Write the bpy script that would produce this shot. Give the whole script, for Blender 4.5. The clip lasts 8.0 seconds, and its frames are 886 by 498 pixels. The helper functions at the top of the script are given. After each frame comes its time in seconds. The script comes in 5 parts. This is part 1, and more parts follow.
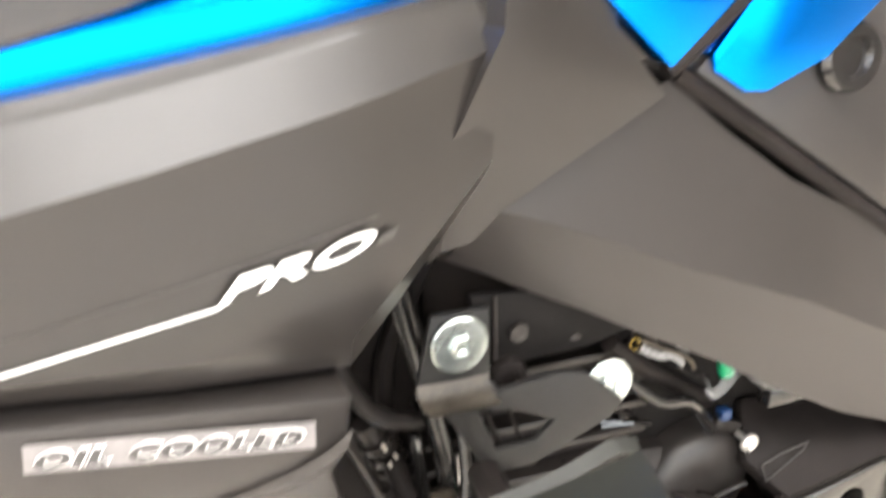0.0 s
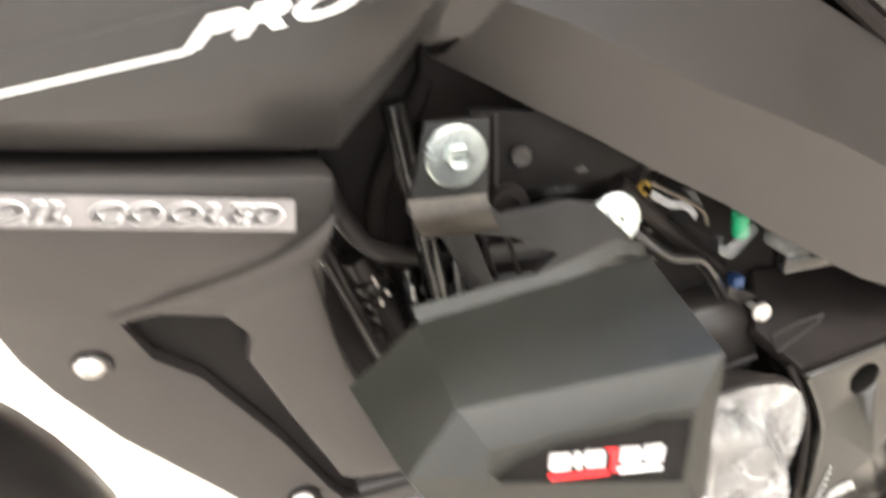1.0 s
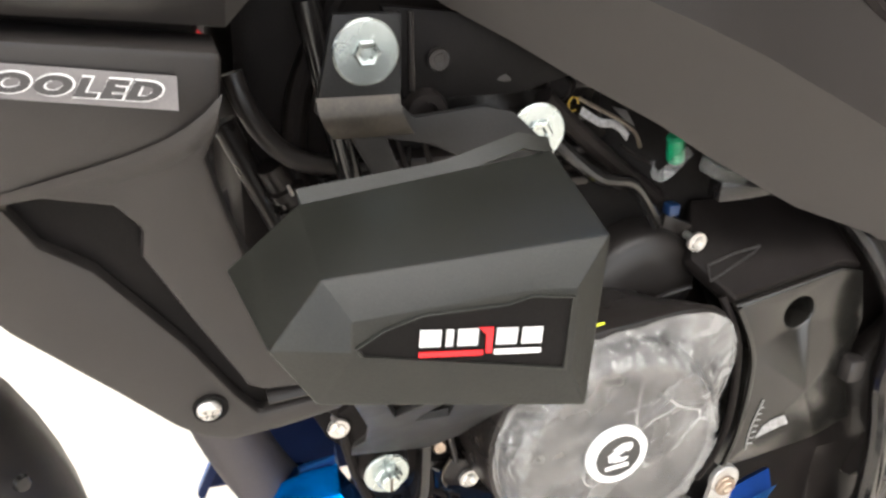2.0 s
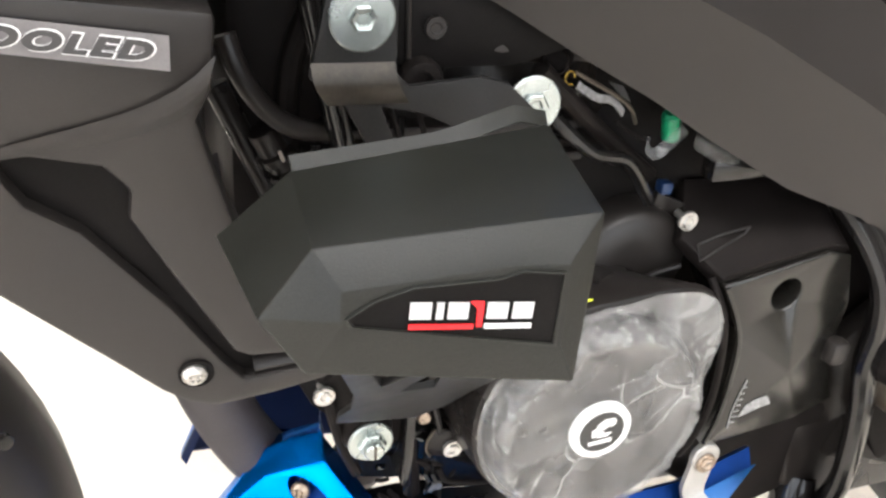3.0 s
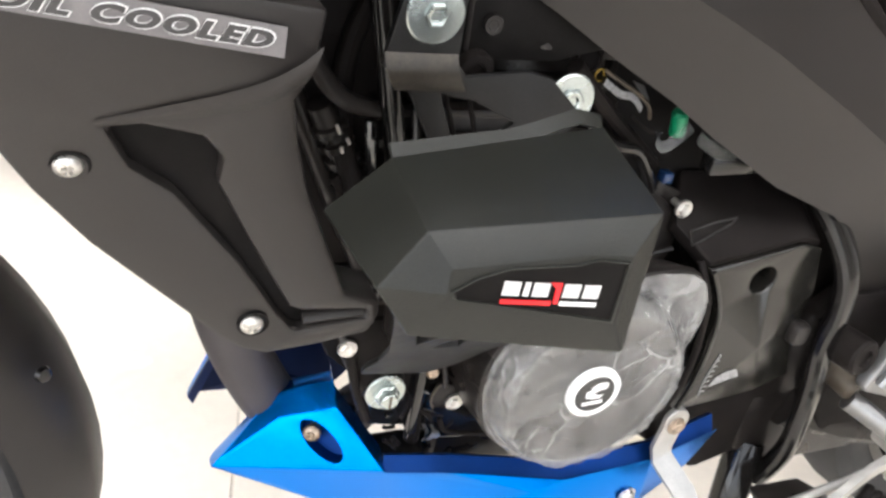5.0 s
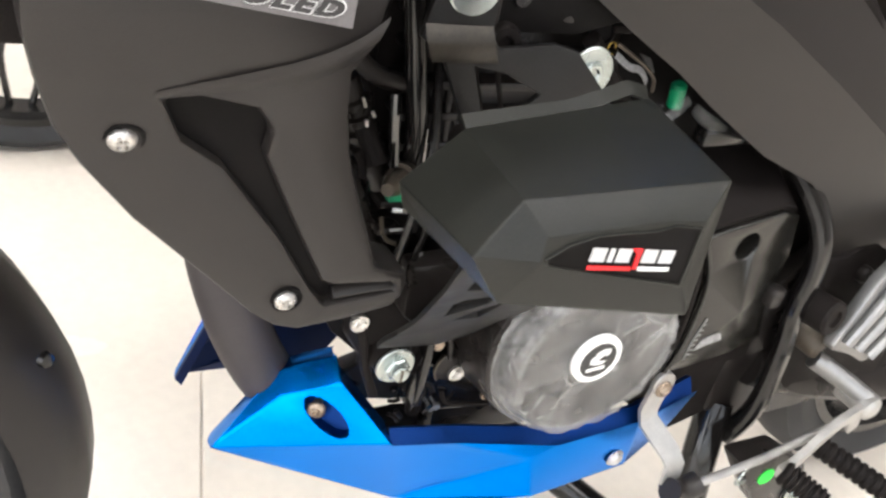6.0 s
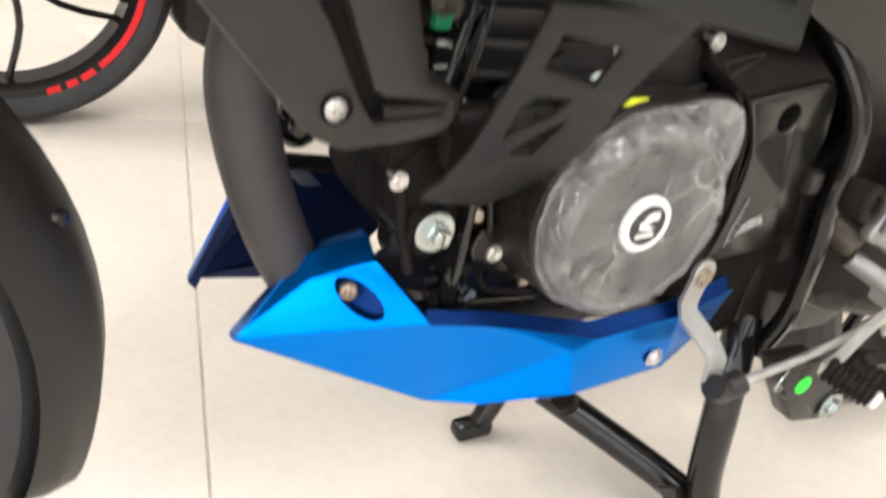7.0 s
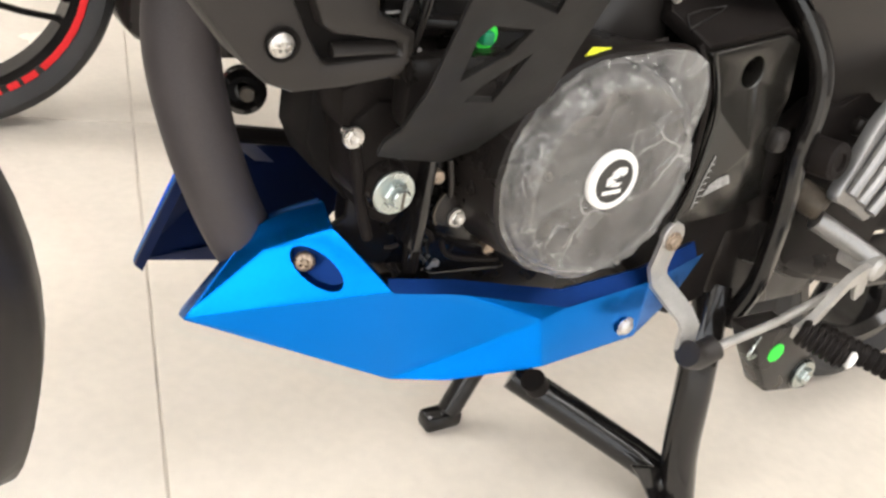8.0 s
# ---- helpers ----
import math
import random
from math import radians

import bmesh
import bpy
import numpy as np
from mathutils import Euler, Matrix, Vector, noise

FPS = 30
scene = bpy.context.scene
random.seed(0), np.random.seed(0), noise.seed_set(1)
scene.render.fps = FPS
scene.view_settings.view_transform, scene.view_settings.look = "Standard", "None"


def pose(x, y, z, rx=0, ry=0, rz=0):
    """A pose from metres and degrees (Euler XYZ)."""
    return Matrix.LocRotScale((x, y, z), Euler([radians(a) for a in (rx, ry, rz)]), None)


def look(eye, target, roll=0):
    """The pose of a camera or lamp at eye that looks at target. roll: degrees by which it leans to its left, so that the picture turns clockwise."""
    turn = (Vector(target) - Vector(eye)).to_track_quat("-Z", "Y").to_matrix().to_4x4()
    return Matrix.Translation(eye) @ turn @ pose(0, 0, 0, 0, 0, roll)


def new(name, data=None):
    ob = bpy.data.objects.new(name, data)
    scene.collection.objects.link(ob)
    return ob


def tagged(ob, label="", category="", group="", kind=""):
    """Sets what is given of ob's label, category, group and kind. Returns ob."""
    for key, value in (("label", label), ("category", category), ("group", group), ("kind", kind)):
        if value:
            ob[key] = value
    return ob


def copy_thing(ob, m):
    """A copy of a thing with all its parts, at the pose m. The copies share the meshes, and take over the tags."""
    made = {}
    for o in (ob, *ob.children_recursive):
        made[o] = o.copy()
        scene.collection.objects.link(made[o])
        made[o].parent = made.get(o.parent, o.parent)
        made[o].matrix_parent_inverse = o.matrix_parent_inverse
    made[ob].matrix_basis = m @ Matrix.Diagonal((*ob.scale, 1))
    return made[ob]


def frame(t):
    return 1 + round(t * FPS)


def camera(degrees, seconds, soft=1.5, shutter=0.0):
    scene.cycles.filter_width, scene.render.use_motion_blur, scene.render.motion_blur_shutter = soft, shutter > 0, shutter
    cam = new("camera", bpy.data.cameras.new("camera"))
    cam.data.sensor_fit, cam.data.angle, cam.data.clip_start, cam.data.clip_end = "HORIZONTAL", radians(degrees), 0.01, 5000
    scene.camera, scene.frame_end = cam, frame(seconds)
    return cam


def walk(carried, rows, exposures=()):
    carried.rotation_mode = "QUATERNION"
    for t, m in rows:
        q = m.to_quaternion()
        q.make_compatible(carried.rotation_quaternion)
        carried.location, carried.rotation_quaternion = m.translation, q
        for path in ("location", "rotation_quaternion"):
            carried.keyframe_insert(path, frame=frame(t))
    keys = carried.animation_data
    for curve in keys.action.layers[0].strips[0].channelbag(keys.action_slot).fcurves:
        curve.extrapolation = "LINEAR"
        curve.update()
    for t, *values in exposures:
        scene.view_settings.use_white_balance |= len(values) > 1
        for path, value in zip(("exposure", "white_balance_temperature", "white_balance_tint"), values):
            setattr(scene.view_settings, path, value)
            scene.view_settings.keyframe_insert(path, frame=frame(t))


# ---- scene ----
cam = camera(55.5, 8.0, soft=2.6, shutter=0.6)
METRES, EYE, TILT, LEAN, TURN = 0.5, 0.85, -22.0, 0.0, -20.0
ROWS = [
    (0.0, 0.0, 0.0, 0.0, 0.0, 0.0, -0.0),
    (0.2, -0.0395, 0.0194, -0.055, -0.89, -0.41, -0.8),
    (0.5, -0.044, 0.0361, -0.097, -0.71, -2.52, -0.93),
    (0.8, -0.0322, 0.0581, -0.1305, -0.52, -1.93, -1.44),
    (1.0, 0.0168, 0.0582, -0.1572, 0.76, -2.42, -1.37),
    (1.2, 0.0442, 0.0706, -0.1933, 0.32, -3.42, -1.16),
    (1.5, 0.0724, 0.0686, -0.1983, 0.5, -4.53, -1.73),
    (1.7, 0.0927, 0.0768, -0.2193, 0.26, -4.17, -1.94),
    (2.8, 0.0942, 0.0833, -0.2236, -0.53, -5.97, -4.37),
    (3.0, 0.0914, 0.0847, -0.2222, -0.76, -6.29, -4.43),
    (3.5, 0.0856, 0.073, -0.2205, -0.95, -6.62, -5.0),
    (4.0, 0.0588, 0.0545, -0.2113, -1.9, -7.22, -6.08),
    (4.5, -0.002, 0.0209, -0.2085, -3.74, -7.58, -7.86),
    (4.7, -0.0082, -0.0005, -0.2, -3.7, -8.12, -8.37),
    (5.8, -0.1229, 0.0025, -0.2141, -8.59, -10.16, -9.02),
    (6.0, -0.157, 0.0051, -0.2259, -10.2, -9.68, -8.5),
    (6.3, -0.1799, 0.0169, -0.2536, -11.81, -8.85, -7.07),
    (6.5, -0.1773, 0.0288, -0.3141, -11.96, -7.86, -7.14),
    (6.8, -0.2034, 0.0565, -0.4074, -12.83, -8.7, -7.74),
    (7.0, -0.2143, 0.056, -0.4824, -12.54, -7.33, -7.18),
    (7.2, -0.2025, 0.0755, -0.5417, -13.46, -7.05, -7.06),
    (7.5, -0.1889, 0.0867, -0.5415, -14.69, -7.17, -5.88),
    (7.6, -0.1827, 0.0945, -0.531, -14.68, -7.17, -5.76),
    (8.0, -0.1942, 0.1014, -0.5574, -15.38, -6.09, -5.4),
]
EXPOSURES = [(0.0, 1.12, 6500, 10), (0.5, 1.06, 6500, 10), (1.0, 0.92, 6550, 10), (1.5, 0.30, 6450, 10), (3.5, -0.02, 6200, 10), (4.5, -0.10, 6150, 10), (6.0, -0.26, 6250, 10), (7.0, -0.39, 6450, 10), (8.0, -0.47, 6550, 10)]
walk(cam, [(t, pose(0, 0, EYE, TILT, LEAN, TURN) @ pose(METRES * x, METRES * y, METRES * z, 90 + pitch, roll, yaw)) for t, x, y, z, yaw, pitch, roll in ROWS], EXPOSURES)

FLOOR = -0.08   # height of the showroom floor
YC = 0.512      # centre plane of the motorcycle, which faces -x
CEIL = 3.1

# ---- world and lamps ----
world = bpy.data.worlds.new("world")
scene.world = world
world.use_nodes = True
sky = world.node_tree.nodes.new("ShaderNodeTexSky")
sky.sky_type, sky.sun_disc, sky.sun_elevation, sky.sun_rotation = "NISHITA", False, radians(40), radians(200)
world.node_tree.links.new(sky.outputs[0], world.node_tree.nodes["Background"].inputs[0])
world.node_tree.nodes["Background"].inputs[1].default_value = 0.1


def area_lamp(name, m, w, h, power, colour):
    data = bpy.data.lights.new(name, "AREA")
    data.shape, data.size, data.size_y, data.energy, data.color = "RECTANGLE", w, h, power, colour
    ob = new(name, data)
    ob.matrix_world = m
    return ob


# added lamps in unseen window openings, to brighten the cowl and panels
area_lamp("window_daylight", look((-0.9, -3.35, 1.45), (-0.9, 0, 1.45)), 7.6, 2.7, 160, (0.985, 0.98, 0.985))
area_lamp("added_west_light", look((-4.85, -1.4, 1.45), (0, -1.4, 1.45)), 3.4, 2.7, 150, (0.985, 0.98, 0.985))

# ---- materials ----


def material(name, colour, rough=0.5, metal=0.0, grain=0.0, grain_size=900, bump=0.0, stain=0.0, stain_size=25, coat=0.0, rough_var=0.0, emit=0.0, spec=0.5):
    """A surface with fine grain, larger stains, varied gloss and fine relief."""
    m = bpy.data.materials.new(name)
    m.use_nodes = True
    n, l = m.node_tree.nodes, m.node_tree.links
    b = n["Principled BSDF"]
    b.inputs["Roughness"].default_value, b.inputs["Metallic"].default_value = rough, metal
    b.inputs["Coat Weight"].default_value = coat
    b.inputs["Coat Roughness"].default_value = 0.08
    b.inputs["Specular IOR Level"].default_value = spec
    where = n.new("ShaderNodeTexCoord")
    fine, wide = n.new("ShaderNodeTexNoise"), n.new("ShaderNodeTexNoise")
    fine.inputs["Scale"].default_value, wide.inputs["Scale"].default_value = grain_size, stain_size
    fine.inputs["Detail"].default_value, wide.inputs["Detail"].default_value = 3, 5
    for k in (fine, wide):
        l.new(where.outputs["Object"], k.inputs["Vector"])
    mixes = []
    for k, amount in ((fine, grain), (wide, stain)):
        ramp = n.new("ShaderNodeMapRange")
        ramp.inputs[1].default_value, ramp.inputs[2].default_value = 0.3, 0.7
        ramp.inputs[3].default_value, ramp.inputs[4].default_value = 1 - amount, 1 + amount
        l.new(k.outputs["Fac"], ramp.inputs[0])
        mixes.append(ramp)
    both = n.new("ShaderNodeMath")
    both.operation = "MULTIPLY"
    l.new(mixes[0].outputs[0], both.inputs[0]), l.new(mixes[1].outputs[0], both.inputs[1])
    tone = n.new("ShaderNodeVectorMath")
    tone.operation = "SCALE"
    tone.inputs[0].default_value = colour
    l.new(both.outputs[0], tone.inputs["Scale"])
    l.new(tone.outputs[0], b.inputs["Base Color"])
    if rough_var:
        ramp = n.new("ShaderNodeMapRange")
        ramp.inputs[1].default_value, ramp.inputs[2].default_value = 0.3, 0.7
        ramp.inputs[3].default_value, ramp.inputs[4].default_value = rough - rough_var, rough + rough_var
        l.new(wide.outputs["Fac"], ramp.inputs[0])
        l.new(ramp.outputs[0], b.inputs["Roughness"])
    if bump:
        relief = n.new("ShaderNodeBump")
        relief.inputs["Strength"].default_value, relief.inputs["Distance"].default_value = bump, 0.0006
        l.new(fine.outputs["Fac"], relief.inputs["Height"])
        l.new(relief.outputs[0], b.inputs["Normal"])
    if emit:
        b.inputs["Emission Color"].default_value = (*colour, 1)
        b.inputs["Emission Strength"].default_value = emit
    return m


PLASTIC = material("satin_grey_plastic", (0.0186, 0.0158, 0.0143), 0.44, grain=0.12, grain_size=1500, bump=0.18, stain=0.10, stain_size=14, rough_var=0.05, spec=0.36)
TANKGREY = material("satin_grey_paint", (0.0148, 0.0128, 0.0116), 0.29, grain=0.06, grain_size=1500, stain=0.04, stain_size=6, coat=0.03, rough_var=0.012, spec=0.34)
SIDEGREY = material("satin_grey_moulding", (0.0168, 0.0142, 0.0127), 0.38, grain=0.08, grain_size=1500, bump=0.08, stain=0.08, stain_size=10, rough_var=0.04, spec=0.36)
BARE = material("bare_bent_steel", (0.030, 0.0245, 0.0180), 0.42, metal=0.25, grain=0.2, grain_size=500, bump=0.1, stain=0.4, stain_size=70, rough_var=0.06)
ARM = material("pressed_black_steel", (0.0125, 0.0118, 0.0112), 0.48, grain=0.2, grain_size=700, bump=0.15, stain=0.2, stain_size=35, rough_var=0.06, spec=0.22)
SHINE = material("wet_black_hose", (0.0040, 0.0038, 0.0037), 0.07, grain=0.1, stain=0.2, stain_size=60, rough_var=0.03, coat=0.5, spec=0.8)
SLIDER = material("textured_black_plastic", (0.0112, 0.0113, 0.0091), 0.34, grain=0.32, grain_size=1600, bump=0.30, stain=0.15, stain_size=40, rough_var=0.05, spec=0.30)
ENGINE = material("black_engine_paint", (0.0142, 0.0118, 0.0106), 0.30, grain=0.1, grain_size=600, bump=0.10, stain=0.2, stain_size=30, rough_var=0.06, spec=0.27)
COVER = material("satin_black_cover", (0.0105, 0.0095, 0.0080), 0.20, grain=0.15, grain_size=900, bump=0.12, stain=0.25, stain_size=25, rough_var=0.05, spec=0.6)
GLOSS = material("gloss_black_paint", (0.0088, 0.0078, 0.0074), 0.16, grain=0.1, stain=0.2, stain_size=20, rough_var=0.06, coat=0.12, spec=0.4)
DARK = material("dark_rubber", (0.0118, 0.0097, 0.0089), 0.5, grain=0.2, bump=0.3, stain=0.2, spec=0.07)
TYRE = material("tyre_rubber", (0.020, 0.020, 0.021), 0.62, grain=0.2, grain_size=500, bump=0.4, stain=0.25, stain_size=18)
BLUE = material("metallic_blue_paint", (0.0, 0.184, 0.69), 0.25, metal=0.98, grain=0.02, grain_size=1500, stain=0.04, stain_size=15, rough_var=0.02)
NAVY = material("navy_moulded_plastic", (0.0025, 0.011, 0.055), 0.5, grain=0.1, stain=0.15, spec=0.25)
VOID = material("deep_matt_black", (0.0072, 0.0062, 0.0058), 0.6, grain=0.2, stain=0.2, spec=0.08)
# darker copy of the cowl blue: shade of lip and well in the colour
BLUESHADE = material("shaded_blue_paint", (0.0, 0.026, 0.15), 0.45, metal=0.8, grain=0.1, stain=0.15)
ZINC = material("zinc_plated_steel", (0.42, 0.455, 0.435), 0.27, metal=0.9, grain=0.08, grain_size=1200, bump=0.06, stain=0.07, stain_size=50, rough_var=0.05)
STEEL = material("bare_steel", (0.55, 0.53, 0.50), 0.32, metal=0.85, grain=0.15, bump=0.2, stain=0.2, stain_size=90, rough_var=0.1)
CAST = material("weathered_cast_aluminium", (0.27, 0.265, 0.26), 0.36, metal=0.8, grain=0.1, bump=0.12, stain=0.15, stain_size=40, rough_var=0.08)
ALLOY = material("cast_aluminium", (0.43, 0.42, 0.40), 0.38, metal=0.7, grain=0.08, bump=0.10, stain=0.12, stain_size=60, rough_var=0.08)
PIPE = material("matt_exhaust_coating", (0.042, 0.0355, 0.0365), 0.62, grain=0.15, grain_size=1200, bump=0.2, stain=0.15, stain_size=18)
DULL = material("dull_steel", (0.075, 0.060, 0.044), 0.5, metal=0.3, grain=0.2, stain=0.3, stain_size=60)
SCREW = material("tarnished_steel", (0.34, 0.27, 0.21), 0.34, metal=0.9, grain=0.2, grain_size=700, bump=0.2, stain=0.3, stain_size=200, rough_var=0.1)
WHITE = material("white_print", (0.80, 0.79, 0.77), 0.5, grain=0.05, stain=0.08, stain_size=200)
FADED = material("faded_print", (0.25, 0.245, 0.24), 0.5, grain=0.1, stain=0.3, stain_size=300)
PRINT = material("pale_print", (0.52, 0.51, 0.50), 0.5, grain=0.05, stain=0.08, stain_size=200)
RED = material("red_print", (0.70, 0.010, 0.015), 0.45, grain=0.05, stain=0.1, stain_size=200)
BADGE = material("black_badge_enamel", (0.030, 0.029, 0.028), 0.25, grain=0.05, stain=0.1)
LABEL = material("grey_sticker", (0.135, 0.124, 0.122), 0.38, grain=0.08, stain=0.10, stain_size=80)
LETTER = material("dark_grey_print", (0.030, 0.027, 0.026), 0.4, grain=0.08, stain=0.1, stain_size=80)
GREEN = material("green_sticker", (0.03, 0.78, 0.06), 0.5, grain=0.05, stain=0.05, emit=0.0)
GREENPLUG = material("green_connector_plastic", (0.005, 0.23, 0.10), 0.4, grain=0.1, stain=0.2)
YELLOW = material("yellow_paint_mark", (0.62, 0.66, 0.02), 0.5, grain=0.1, stain=0.2, stain_size=300)
BLUEPLUG = material("blue_connector_plastic", (0.006, 0.025, 0.08), 0.4, grain=0.1, stain=0.2)
BRASS = material("brass_terminal", (0.34, 0.24, 0.05), 0.3, metal=0.8, grain=0.1)
WALL = material("grey_wall_paint", (0.36, 0.34, 0.32), 0.7, grain=0.04, grain_size=300, bump=0.1, stain=0.05, stain_size=2)
CEILING = material("white_ceiling_paint", (0.80, 0.80, 0.78), 0.8, grain=0.03, stain=0.04, stain_size=2)
TILE = material("cream_floor_tile", (0.78, 0.710, 0.620), 0.22, grain=0.03, grain_size=60, stain=0.05, stain_size=3.5, rough_var=0.06)
GROUT = material("floor_grout", (0.60, 0.54, 0.465), 0.8, grain=0.1, stain=0.2, stain_size=12)
LAMP = material("lamp_diffuser", (1.0, 0.985, 0.97), 0.5, emit=11.8)
GLASS = material("window_glass", (0.9, 0.95, 0.95), 0.02)
GLASS.node_tree.nodes["Principled BSDF"].inputs["Transmission Weight"].default_value = 1.0


def film_material(name, low, high, size, relief_depth):
    """Crumpled clear protective film: half-clear, glossy, with creases."""
    m = bpy.data.materials.new(name)
    m.use_nodes = True
    n, l = m.node_tree.nodes, m.node_tree.links
    b = n["Principled BSDF"]
    b.inputs["Base Color"].default_value = (0.43, 0.42, 0.405, 1)
    b.inputs["Roughness"].default_value = 0.14
    b.inputs["Specular IOR Level"].default_value = 0.8
    where = n.new("ShaderNodeTexCoord")
    warp = n.new("ShaderNodeTexNoise")
    warp.inputs["Scale"].default_value, warp.inputs["Detail"].default_value = 14, 3
    l.new(where.outputs["Object"], warp.inputs["Vector"])
    moved = n.new("ShaderNodeMix")
    moved.data_type = "VECTOR"
    moved.inputs["Factor"].default_value = 0.05
    l.new(where.outputs["Object"], moved.inputs[4]), l.new(warp.outputs["Color"], moved.inputs[5])
    fold, cloud = n.new("ShaderNodeTexVoronoi"), n.new("ShaderNodeTexNoise")
    fold.feature = "DISTANCE_TO_EDGE"
    fold.inputs["Scale"].default_value = size
    cloud.inputs["Scale"].default_value, cloud.inputs["Distortion"].default_value, cloud.inputs["Detail"].default_value = 17, 1.8, 2.5
    l.new(moved.outputs[1], fold.inputs["Vector"]), l.new(where.outputs["Object"], cloud.inputs["Vector"])

    def ranged(src, a, b, c, d):
        k = n.new("ShaderNodeMapRange")
        k.inputs[1].default_value, k.inputs[2].default_value, k.inputs[3].default_value, k.inputs[4].default_value = a, b, c, d
        l.new(src, k.inputs[0])
        return k.outputs[0]

    def maths(op, a, b):
        k = n.new("ShaderNodeMath")
        k.operation = op
        l.new(a, k.inputs[0]), l.new(b, k.inputs[1])
        return k.outputs[0]

    # glints along the folds are painted in by making the film more opaque there
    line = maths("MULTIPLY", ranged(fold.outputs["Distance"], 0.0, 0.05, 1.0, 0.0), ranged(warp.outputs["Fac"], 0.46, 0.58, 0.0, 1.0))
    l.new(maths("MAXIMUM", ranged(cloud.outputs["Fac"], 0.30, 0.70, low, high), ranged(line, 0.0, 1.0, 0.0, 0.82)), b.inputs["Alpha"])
    relief = n.new("ShaderNodeBump")
    relief.inputs["Strength"].default_value, relief.inputs["Distance"].default_value = relief_depth, 0.003
    l.new(ranged(fold.outputs["Distance"], 0.0, 0.25, 1.0, 0.0), relief.inputs["Height"]), l.new(relief.outputs[0], b.inputs["Normal"])
    return m


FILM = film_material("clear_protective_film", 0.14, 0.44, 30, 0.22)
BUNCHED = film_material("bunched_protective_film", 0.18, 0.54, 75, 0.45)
FOLD = material("milky_film_fold", (0.72, 0.71, 0.69), 0.16, grain=0.05, stain=0.3, stain_size=90)
CLEAR = material("clear_plastic", (0.38, 0.38, 0.37), 0.12, grain=0.05, stain=0.5, stain_size=260, spec=0.8)
CLEAR.node_tree.nodes["Principled BSDF"].inputs["Alpha"].default_value = 0.15
FOLD.node_tree.nodes["Principled BSDF"].inputs["Alpha"].default_value = 0.20

# ---- builders ----


def mesh_of(bm, mat, name="mesh", smooth=30):
    bmesh.ops.remove_doubles(bm, verts=bm.verts, dist=1e-6)
    bmesh.ops.recalc_face_normals(bm, faces=bm.faces)
    for f in bm.faces:
        f.smooth = True
    for e in bm.edges:
        if len(e.link_faces) == 2 and e.calc_face_angle(0) > radians(smooth):
            e.smooth = False
    me = bpy.data.meshes.new(name)
    bm.to_mesh(me)
    bm.free()
    me.materials.append(mat)
    return me


def hang(ob, parent):
    """Parent ob; things whose parts are built in world places keep them there."""
    ob.parent = parent
    if parent is not None and parent.name.startswith("motorcycle"):
        ob.matrix_parent_inverse = Matrix.Translation(-parent.location)


def part(name, bm, mat, parent=None, label="", smooth=30):
    ob = new(name, mesh_of(bm, mat, name, smooth))
    hang(ob, parent)
    if label:
        ob["label"] = label
    return ob


def thing(name, at, label, category, group=""):
    ob = new(name)
    ob.location = at
    ob.empty_display_size = 0.05
    return tagged(ob, label, category, group)


def soften(bm, width, segments=2, angle=25):
    edges = [e for e in bm.edges if len(e.link_faces) == 2 and e.calc_face_angle(0) > radians(angle)]
    if width and edges:
        bmesh.ops.bevel(bm, geom=edges, offset=width, segments=segments, profile=0.5, affect="EDGES", clamp_overlap=True)
    return bm


def box(lo, hi, bevel=0.0, bm=None):
    own = bm is None
    bm = bm or bmesh.new()
    made = bmesh.ops.create_cube(bm, size=1)["verts"]
    size, mid = [b - a for a, b in zip(lo, hi)], [(a + b) / 2 for a, b in zip(lo, hi)]
    for v in made:
        v.co = Vector([c * s + m for c, s, m in zip(v.co, size, mid)])
    return soften(bm, bevel) if own else bm


def slab(outline, back, bevel=0.0, segments=2, hole=None, cup=0.0, holes=()):
    """A plate: front outline (x, y, z), its back shifted by the vector back; hole: a second loop; cup: depth of a pocket in the hole, 0 to go through."""
    bm = bmesh.new()
    back = Vector(back)
    loops = [outline] + ([hole] if hole else []) + list(holes)
    fronts, rears = [], []
    for loop in loops:
        fronts.append([bm.verts.new(p) for p in loop])
        rears.append([bm.verts.new(Vector(p) + back) for p in loop])
    for vs in (fronts, rears):
        edges = []
        for ring in vs:
            for a, b in zip(ring, ring[1:] + ring[:1]):
                edges.append(bm.edges.get((a, b)) or bm.edges.new((a, b)))
        if len(loops) > 1:
            bmesh.ops.triangle_fill(bm, use_beauty=True, use_dissolve=False, edges=edges)
        else:
            bm.faces.new(vs[0])
    for k, (front, rear) in enumerate(zip(fronts, rears)):
        for n in range(len(front)):
            a, b = front[n], front[(n + 1) % len(front)]
            c, d = rear[(n + 1) % len(front)], rear[n]
            bm.faces.new((a, b, c, d))
    if hole and cup:
        deep = back.normalized() * cup
        low = [bm.verts.new(v.co + deep) for v in fronts[1]]
        bm.faces.new(low)
    bmesh.ops.recalc_face_normals(bm, faces=bm.faces)
    return soften(bm, bevel, segments, 40)


def skin(sections, closed=True, caps=True):
    """Quads from section to section; each section is a list of points."""
    bm = bmesh.new()
    rings = [[bm.verts.new(p) for p in s] for s in sections]
    count = len(rings[0])
    for a, b in zip(rings, rings[1:]):
        for n in range(count if closed else count - 1):
            m = (n + 1) % count
            bm.faces.new((a[n], a[m], b[m], b[n]))
    if closed and caps:
        bm.faces.new(rings[0]), bm.faces.new(rings[-1])
    return bm


